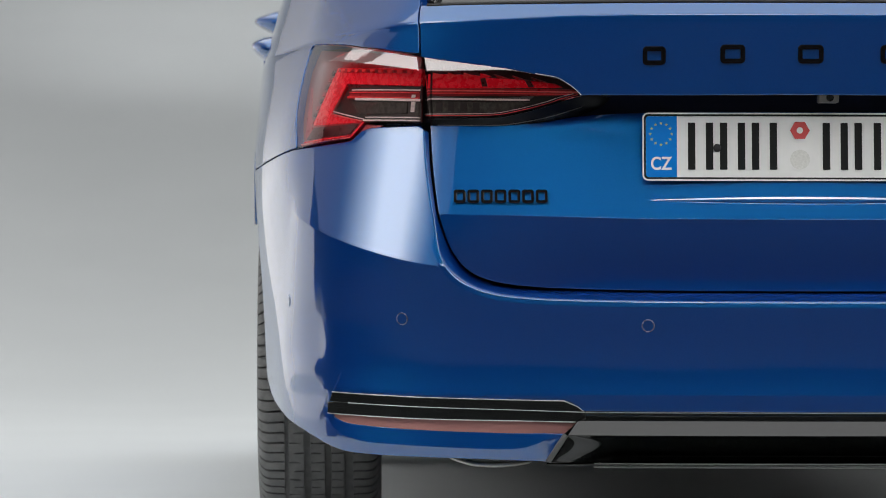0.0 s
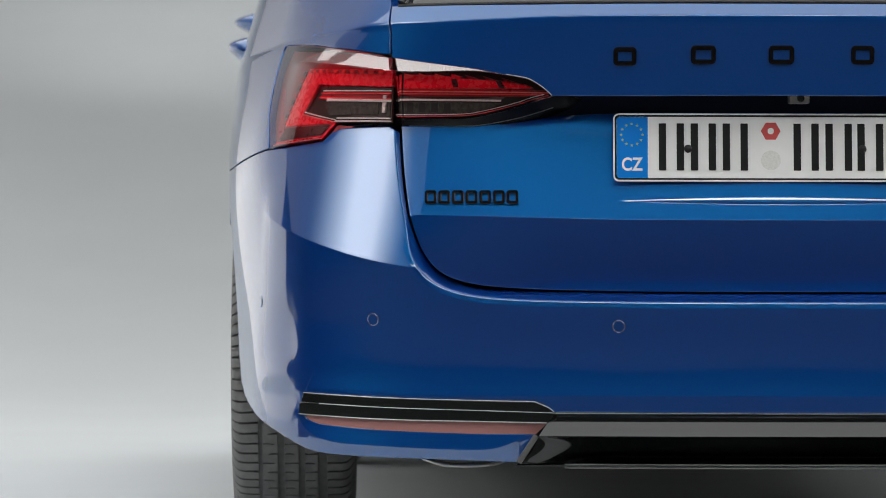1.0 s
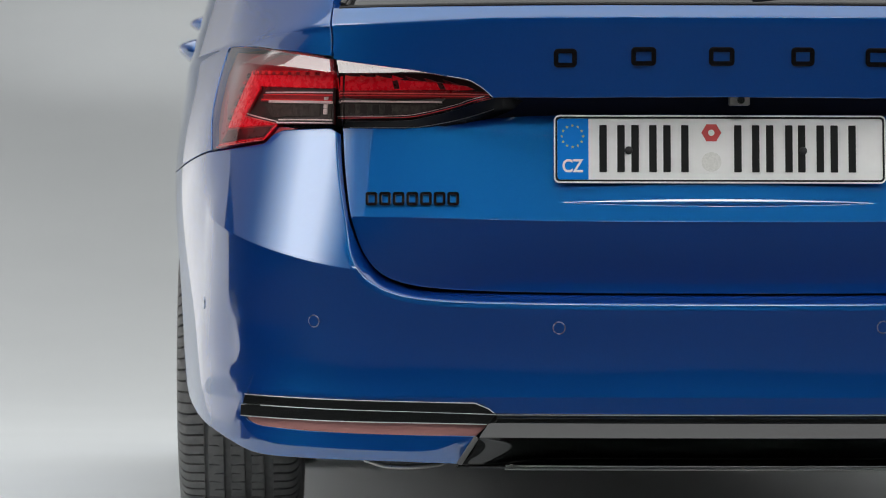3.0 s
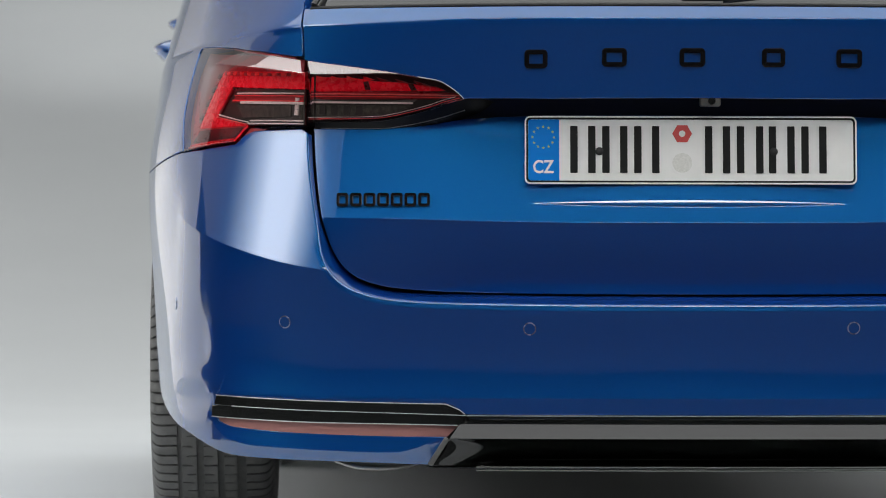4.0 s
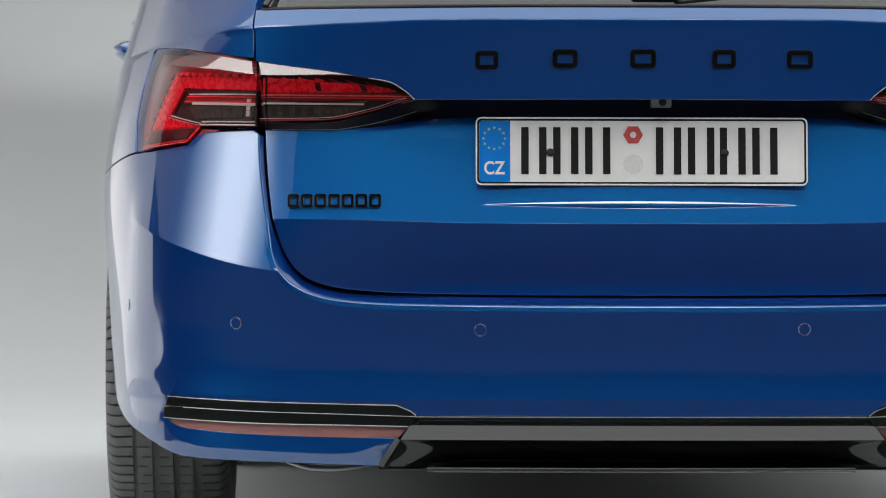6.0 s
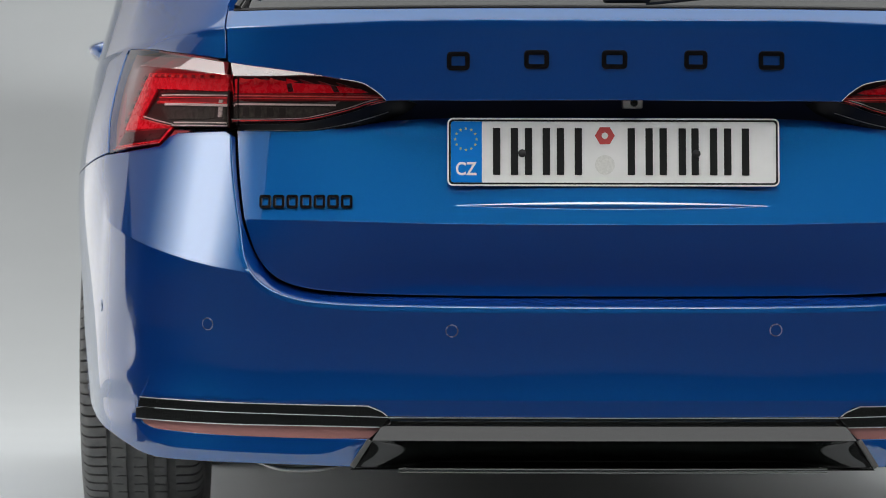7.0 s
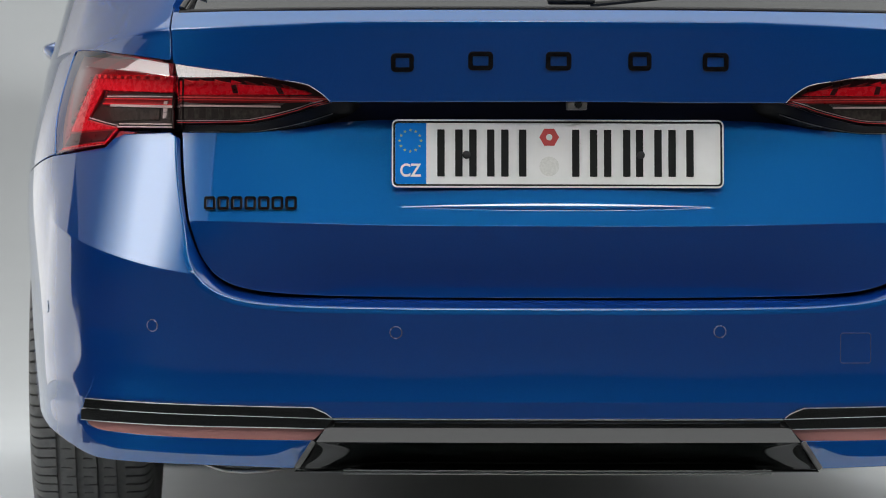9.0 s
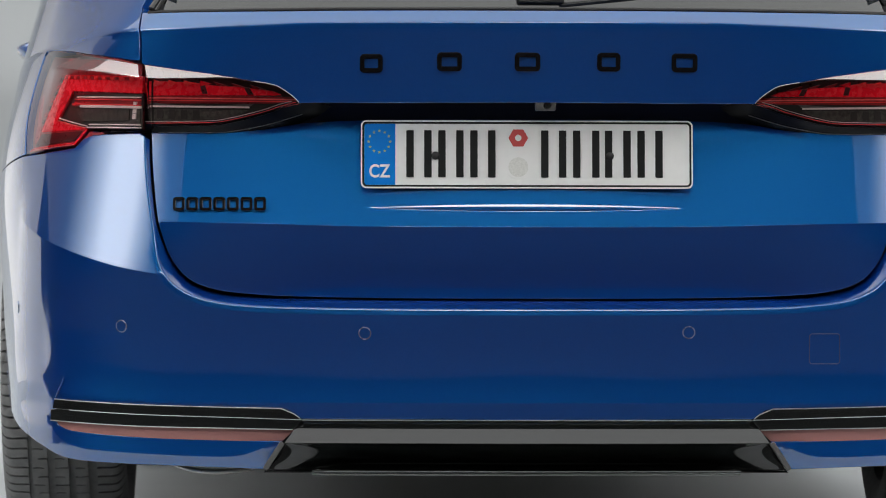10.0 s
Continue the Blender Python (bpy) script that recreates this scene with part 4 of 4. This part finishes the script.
slab("plate_sheet", rounded(.520, .107, .009), -.0012, .001, WHITE_PLATE, plate)
slab("raised_rim", rounded(.520, .107, .009), -.0034, -.0008, WHITE_PLATE, plate, "", rounded(.5155, .1025, .007))
slab("black_border", rounded(.5155, .1025, .007), -.0024, -.0010, PLATE_BLACK, plate, "black border line", rounded(.5095, .0965, .005))
slab("blue_band", [(-.2545, -.0480), (-.206, -.0480), (-.206, .0480), (-.2545, .0480)], -.0019, -.0006, EU_BLUE, plate, "blue band with a ring of stars")
for k in range(12):
    a = k * math.tau / 12
    pts = []
    for j in range(10):
        b = radians(90 + 36 * j)
        r = .0026 if j % 2 == 0 else .0011
        pts.append((-.231 + .0168 * math.cos(a) + r * math.cos(b), .020 + .0168 * math.sin(a) + r * math.sin(b)))
    slab("star", pts, -.0023, -.0015, YELLOW, plate)
text = bpy.data.curves.new("country_code", "FONT")
text.body, text.size, text.align_x, text.align_y, text.extrude, text.offset = "CZ", 0.0285, "CENTER", "CENTER", 0.0003, 0.0006
code = new("country_code", text)
code.parent = plate
code.matrix_local = pose(-.231, -.0021, -.0275, 90, 0, 0) @ Matrix.Diagonal((0.85, 1, 1, 1))
text.materials.append(WHITE_PLATE)
# seven plain bars where the registration stands
for a, b in ((-.189, -.149), (-.139, -.099), (-.089, -.049), (.022, .062), (.072, .114), (.122, .163), (.173, .213)):
    bm = bmesh.new()
    for cx in (a + .006, b - .006):
        block(bm, pose(cx, -.0022, .001), .0115, .0022, .074, .0007, 1)
    part("character_bar", bm, PLATE_BLACK, plate, "plain black bars")
for x, z, mat in ((-.0135, .026, STICKER_RED), (-.0135, -.020, STICKER_PALE)):
    slab("seal", [(x + .019 * math.cos(a), z + .019 * math.sin(a)) for a in np.linspace(0, math.tau, 36, endpoint=False)], -.0022, -.0008, WHITE_PLATE, plate, "embossed round seal")
    n = 6 if mat is STICKER_RED else 30
    if mat is STICKER_RED:
        slab("seal_centre", [(x + .005 * math.cos(a), z + .005 * math.sin(a)) for a in np.linspace(0, math.tau, 16, endpoint=False)], -.0032, -.0026, STICKER_PALE, plate, "pale centre of the red seal")
    slab("seal_sticker", [(x + .0155 * math.cos(a), z + .0155 * math.sin(a)) for a in np.linspace(0, math.tau, n, endpoint=False)], -.0027, -.0015, mat, plate)
for x in (-.143, .130):
    bm = bmesh.new()
    bmesh.ops.create_uvsphere(bm, u_segments=16, v_segments=10, radius=.0065, matrix=pose(x, -.0025, -.002) @ Matrix.Diagonal((1, .6, 1, 1)))
    part("screw_cap", bm, BLACK_MATT, plate, "black screw cap", True)

# reversing camera under the upper edge
bm = bmesh.new()
block(bm, pose(.028, -.035, .8365), .032, .03, .017, .003)
cam_unit = part("reversing_camera", bm, STEEL, tailgate, "small grey reversing camera", True)
bm = bmesh.new()
bmesh.ops.create_cone(bm, cap_ends=True, segments=24, radius1=.0065, radius2=.0055, depth=.004, matrix=pose(.030, -.051, .8362, 90))
part("camera_lens", bm, BLACK_GLOSS, cam_unit, "", True)


# rear window, greenhouse and roof
def ruled(name, a, b, mat, parent, bulge=0.02, n=8, label=""):
    """A curved sheet between two lines of equal length."""
    a, b = np.array(a, float), np.array(b, float)
    verts = []
    for k in range(n + 1):
        s = k / n
        row = a + (b - a) * s
        row = row + np.stack((row[:, 0] * 0, row[:, 0] * 0, row[:, 0] * 0), 1)
        mid = row.mean(0) * (0, 1, 0)
        out = (row - mid) * (1, 1, 0)
        out = out / np.maximum(np.linalg.norm(out, axis=1, keepdims=True), .3)
        verts.append(row + out * bulge * 4 * s * (1 - s))
    m = len(a)
    faces = [(k * m + i, k * m + i + 1, (k + 1) * m + i + 1, (k + 1) * m + i) for k in range(n) for i in range(m - 1)]
    return mesh_part(name, np.concatenate(verts), faces, mat, parent, label=label)


def base_line(u0, u1, z, n, inset=0.0):
    us = np.linspace(u0, u1, n)
    p = skin(us, np.full(n, z), lambda u, z: np.full(np.shape(u), -inset))
    up, a = z - 0.95, np.abs(us)
    return p + np.stack((-0.42 * up * np.minimum(1, a) * np.sign(us), 0.75 * up * np.maximum(0, 1 - a), 0 * a), 1)


def roof_line(base, z, k=0.72):
    """The line above a stretch of the waist: drawn in towards the roof."""
    out = base.copy()
    out[:, 0] *= k
    out[:, 1] = 0.46 + (base[:, 1] - 0.05) * 0.78
    out[:, 2] = z
    return out


low = base_line(-.628, .628, .982, 40, .026)
ruled("rear_window", low, roof_line(low, 1.40), GLASS, tailgate, .01, label="dark tinted rear window")
bm = bmesh.new()
us = np.linspace(-.632, .632, 80)
tube(bm, skin(us, np.full(80, .9856), lift_upper) + (0, .002, 0), .0034, 10)
part("window_seal", bm, BLACK_MATT, tailgate, "black rubber window seal", True)
for s in (-1, 1):
    bm = bmesh.new()
    foot = Vector(skin(np.array([s * .624]), np.array([.9885]), lift_upper)[0])
    tube(bm, [foot + Vector((-s * k * .62, k * .5, k)) for k in (0, .003, .007, .02, .032)], .0085, 16)
    part("window_corner_trim", bm, BLACK_GLOSS, tailgate, "black corner trim of the rear window", True)
bm = bmesh.new()
block(bm, pose(.02, -.022, 1.005, -10, 0, 0), .075, .02, .022, .006, 3)
tube(bm, [(.05, -.020, .9935), (.15, -.012, 1.004), (.30, .0, 1.02)], .004, 8)
part("rear_wiper", bm, BLACK_MATT, tailgate, "black wiper foot", True)
for sign in (-1, 1):
    low = base_line(sign * .68, sign * 1.35, 1.075, 16, .008)
    ruled("rear_pillar", low, roof_line(low, 1.40), PAINT, car)
    low = base_line(sign * 1.35, sign * side_u(3.3, .95), 1.085, 30, .02)
    ruled("side_window", low, roof_line(low, 1.41), GLASS, car, .04, label="dark side window")
us = np.linspace(-side_u(3.3, .95), side_u(3.3, .95), 120)
rim = roof_line(skin(us, np.full(120, .99), lambda u, z: np.full(np.shape(u), -.02)), 1.405)
centre = rim * (0, 1, 0) + (0, 0, 1.46)
ruled("roof", rim, rim * (.5, 1, 0) + (0, 0, 1.447), PAINT, car, 0)
ruled("roof", rim * (.5, 1, 0) + (0, 0, 1.447), centre, PAINT, car, 0)
rowf = np.array([(x, 3.32, 1.0 - .02 * x * x) for x in np.linspace(-.86, .86, 24)])
ruled("windscreen", rowf, np.array([(x * .68, 2.95 - .2 * x * x + .0, 1.41) for x in np.linspace(-.86, .86, 24)]), GLASS, car, .02)
ruled("bonnet", rowf + (0, -.02, -.02), np.array([(x * .8, 4.35 - .35 * x * x, .82) for x in np.linspace(-.86, .86, 24)]), PAINT, car, .02)

# mirrors and door handles
for s in (-1, 1):
    bm = bmesh.new()
    bmesh.ops.create_uvsphere(bm, u_segments=28, v_segments=18, radius=1)
    for v in bm.verts:
        x, y, z = v.co
        v.co = Vector((s * (.875 + .084 * x), 2.94 + .075 * y + .02 * x, 1.109 + .036 * z * (1 - .45 * x) + .010 * x))
    mirror = part("door_mirror", bm, PAINT, car, "blue door mirror", True)
    bm = bmesh.new()
    block(bm, pose(s * .87, 2.93, 1.05), .09, .05, .05, .012)
    part("mirror_foot", bm, BLACK_MATT, mirror, "", True)
    for y in (1.55, 2.36):
        bm = bmesh.new()
        bmesh.ops.create_uvsphere(bm, u_segments=24, v_segments=16, radius=1)
        for v in bm.verts:
            a, b, c = v.co
            v.co = Vector((s * (.868 + .056 * a), y + .09 + .10 * b, .984 + .034 * c * (1 - .4 * a) + .014 * a))
        part("door_handle", bm, PAINT, car, "", True)


# wheels
def tyre(cx, cy, sign, parent):
    """A tyre with four grooves round it, deep slots across the shoulders and fine sipes on the ribs."""
    prof = [(-.096, .214), (-.105, .233), (-.1085, .255), (-.107, .276), (-.101, .2925), (-.094, .3010), (-.085, .3050), (-.064, .3080)]
    for g, w, d in ((-.056, .0028, .006), (-.020, .0055, .009), (.016, .0050, .009), (.052, .0070, .009)):
        rim = .3085 + .0012 * (abs(g) < .04)
        prof += [(g - w - .0008, rim), (g - w, rim - d), (g + w, rim - d), (g + w + .0008, rim)]
        if g < .05:
            prof += [(g + .012, .3096), (g + .024, .3096)]
    prof += [(.066, .3078), (.085, .3050), (.094, .3010), (.101, .2925), (.107, .276), (.1085, .255), (.105, .233), (.096, .214)]
    lugs = 96
    places = (0, .22, .44, .46, .50, .58, .62, .64, .82)
    per = len(places)
    n = lugs * per
    verts, faces = [], []
    for i in range(n):
        lug, k = divmod(i, per)
        for x, r in prof:
            # the slots bend back towards the sidewall
            a = (lug + places[k] + 6.0 * max(0, abs(x) - .064)) * math.tau / lugs
            if abs(x) > .062 and r > .285 and k in (3, 4, 5, 6):
                r -= .011
            elif abs(x) < .05 and r > .3075 and k in (4, 5) and (lug + int((x + .1) * 90)) % 2 == 0:
                r -= .005
            verts.append((cx + x, cy + r * math.cos(a), AXLE_Z + r * math.sin(a)))
    m = len(prof)
    for i in range(n):
        j = (i + 1) % n
        for k in range(m - 1):
            faces.append((i * m + k, i * m + k + 1, j * m + k + 1, j * m + k))
    ob = mesh_part("tyre", verts, faces, RUBBER, parent, label="black tyre with grooved tread")
    ob.data.set_sharp_from_angle(angle=radians(30))


for sx in (-1, 1):
    for cy in (AXLE_Y, AXLE_Y + WHEELBASE):
        cx = sx * .778
        wheel = new("wheel")
        wheel.parent = car
        tagged(wheel, "road wheel with a wide black tyre")
        tyre(cx, cy, sx, wheel)
        bm = bmesh.new()
        for a, b, ra, rb in ((-.096, -.06, .220, .205), (-.06, .08, .205, .205), (.08, .098, .205, .220)):
            bmesh.ops.create_cone(bm, segments=64, radius1=ra, radius2=rb, depth=b - a, matrix=pose(cx + (a + b) / 2, cy, AXLE_Z, 0, 90, 0))
        part("rim_barrel", bm, RIM, wheel, "", True)
        for k in range(5):
            bm = bmesh.new()
            m = pose(cx + sx * .085, cy, AXLE_Z) @ pose(0, 0, 0, 72 * k, 0, 0)
            block(bm, m @ pose(0, 0, .115), .02, .075, .19, .008)
            part("spoke", bm, RIM, wheel, "", True)
        bm = bmesh.new()
        bmesh.ops.create_cone(bm, cap_ends=True, segments=48, radius1=.15, radius2=.15, depth=.012, matrix=pose(cx - sx * .03, cy, AXLE_Z, 0, 90, 0))
        part("brake_disc", bm, STEEL, wheel, "steel brake disc", True)
        # wheel housing
        bm = bmesh.new()
        bmesh.ops.create_cone(bm, segments=48, radius1=.41, radius2=.41, depth=.36, matrix=pose(sx * .68, cy, AXLE_Z, 0, 90, 0))
        bmesh.ops.delete(bm, geom=[v for v in bm.verts if v.co.z < .33], context="VERTS")
        part("wheel_housing", bm, BLACK_MATT, car, "", True)

# floor pan, rear valance, exhaust
bm = bmesh.new()
block(bm, pose(0, 3.0, .237), .90, 3.0, .07, .02)
block(bm, pose(0, 2.6, .30), 1.30, 3.6, .06, .02)
for s in (-1, 1):
    block(bm, pose(s * .74, 2.37, .50), .16, 1.7, .08, .02)
block(bm, pose(0, .36, .33), 1.2, .5, .10, .03)
part("floor_pan", bm, BLACK_MATT, car, "", True)
bm = bmesh.new()
block(bm, pose(0, .95, .32), 1.26, .12, .08, .02)
part("rear_axle", bm, BLACK_MATT, car, "", True)
bm = bmesh.new()
tube(bm, [(-.555, .14, .268), (-.535, .12, .262), (-.52, .11, .2585), (-.49, .105, .257), (-.46, .11, .2585), (-.435, .12, .262), (-.42, .14, .268)], .0045, 10)
part("exhaust_tip", bm, STEEL, car, "curved steel exhaust tip under the bumper", True)

# ---- the studio ----
def sweep(name, mat, xs, prof, label):
    """A sheet drawn along x over a profile of (y, z)."""
    verts = [(x, y, z) for x in xs for y, z in prof]
    n = len(prof)
    faces = [(i * n + k, (i + 1) * n + k, (i + 1) * n + k + 1, i * n + k + 1) for i in range(len(xs) - 1) for k in range(n - 1)]
    ob = mesh_part(name, verts, faces, mat, label=label)
    return tagged(ob, "", "studio", kind="structure")


back, half, bend, far = 7.0, 6.5, 17.0, 24.0
cove = [(back + bend * math.sin(a), bend - bend * math.cos(a)) for a in np.linspace(0, math.radians(53.5), 48)]
stage = [(y, 0) for y in np.linspace(-0.42, back, 28)] + cove[1:]
across = np.linspace(-1, 1, 15)
verts = [(k * min(half, 1.35 + max(0, y - 0.6) * 1.35), y, z) for k in across for y, z in stage]
n = len(stage)
faces = [(i * n + k, (i + 1) * n + k, (i + 1) * n + k + 1, i * n + k + 1) for i in range(len(across) - 1) for k in range(n - 1)]
tagged(mesh_part("floor", verts, faces, STUDIO, label="pale grey studio floor that curves up into the backdrop"), "", "studio", kind="structure")
sweep("floor_hall", STUDIO_DARK, [-9, 9], [(-12, -.004), (far, -.004)], "dark floor of the hall round the white stage")
sweep("ceiling", STUDIO_DARK, [-9, 9], [(-12, 7), (far, 7)], "dark studio ceiling")
sweep("wall_south", STUDIO_DARK, [-9, 9], [(-12, 0), (-12.001, 7)], "dark wall behind the camera")
for s, name in ((-1, "wall_west"), (1, "wall_east")):
    verts = [(s * 9, -12, 0), (s * 9, far, 0), (s * 9, far, 7), (s * 9, -12, 7)]
    tagged(mesh_part(name, verts, [(0, 1, 2, 3)], STUDIO_DARK, label="dark cloth-hung studio wall", smooth=False), "", "wall", kind="structure")
    prof = [(s * half - s * 1.5 * (1 - math.sin(a)), 1.5 - 1.5 * math.cos(a)) for a in np.linspace(0, math.pi / 2, 16)] + [(s * half, 6.95)]
    ys = (7.2, 9.0, far)
    n = len(prof)
    verts = [(x, y, z + .006) for y in ys for x, z in prof]
    faces = [(i * n + k, (i + 1) * n + k, (i + 1) * n + k + 1, i * n + k + 1) for i in range(2) for k in range(n - 1)]
    tagged(mesh_part("backdrop_" + name[5:], verts, faces, STUDIO_WHITE, label="white side wing of the backdrop"), "", "backdrop", kind="structure")
for s in (-1, 1):
    box = group_root("side_softbox", "tall lit diffuser panel beside the car's tail", "softbox")
    tagged(box, group="side softboxes")
    box.matrix_world = Matrix.Translation((s * 4.6, -1.7, 3.2)) @ pose(0, 0, 0, 90, 0, -s * 90)
    bm = bmesh.new()
    block(bm, pose(-s * .35, .5, -.06), 11.9, 4.1, .1, .02)
    part("housing", bm, BLACK_MATT, box)
    bm = bmesh.new()
    block(bm, pose(-s * .35, .5, .004), 11.7, 3.9, .01, .002)
    part("diffuser_cloth", bm, DIFFUSER, box, "glowing white diffuser cloth")
    bm = bmesh.new()
    for k in (-5, 5):
        block(bm, pose(k - s * .35, -2.15, -.09), .05, 2.1, .05, .008)
    part("stand", bm, BLACK_MATT, box)
# added lit panels, out of view, that whiten the reflections in the flanks
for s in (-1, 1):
    box = group_root("wing_fill_panel", "added out-of-view lit panel that whitens the car's flank", "softbox")
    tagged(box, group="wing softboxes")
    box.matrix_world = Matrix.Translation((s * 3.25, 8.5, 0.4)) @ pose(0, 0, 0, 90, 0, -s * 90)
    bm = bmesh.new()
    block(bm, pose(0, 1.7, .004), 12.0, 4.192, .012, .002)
    part("diffuser_cloth", bm, WING_FILL, box, "glowing white diffuser cloth")
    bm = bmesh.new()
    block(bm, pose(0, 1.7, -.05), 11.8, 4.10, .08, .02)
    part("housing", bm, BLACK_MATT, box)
m = look((0, -7.5, 4.93), (0, 0, 0.7))
box = group_root("front_softbox", "wide lit cloth hung high before the car's tail", "softbox")
box.matrix_world = m
bm = bmesh.new()
block(bm, pose(0, 0, 0.01), 7.6, 1.9, .02, .005)
part("diffuser_cloth", bm, BOUNCE, box, "glowing white diffuser cloth")
bm = bmesh.new()
block(bm, pose(0, 0, 0.09), 7.7, 2.0, .1, .02)
part("housing", bm, BLACK_MATT, box)
for kx in (-3.7, 3.7):
    for ky in (-.9, .9):
        bm = bmesh.new()
        foot = m @ Vector((kx, ky, .12))
        tube(bm, [m.inverted() @ foot, m.inverted() @ Vector((foot.x, foot.y, 7.0))], .008, 8)
        part("hanging_cable", bm, BLACK_MATT, box)
for m, w, h, watts in SOFTBOXES:
    box = group_root("softbox", "large rectangular studio softbox with a black frame", "softbox")
    box.matrix_world = m
    bm = bmesh.new()
    block(bm, pose(0, 0, .06), w + .1, h + .1, .1, .02)
    part("housing", bm, BLACK_MATT, box)
    for kx in (-1, 1):
        for ky in (-1, 1):
            top = 7.0 - m.translation.z
            bm = bmesh.new()
            tube(bm, [(kx * w * .45, ky * h * .45, .1), (kx * w * .45, ky * h * .45, top)], .01, 8)
            part("hanging_cable", bm, BLACK_MATT, box)
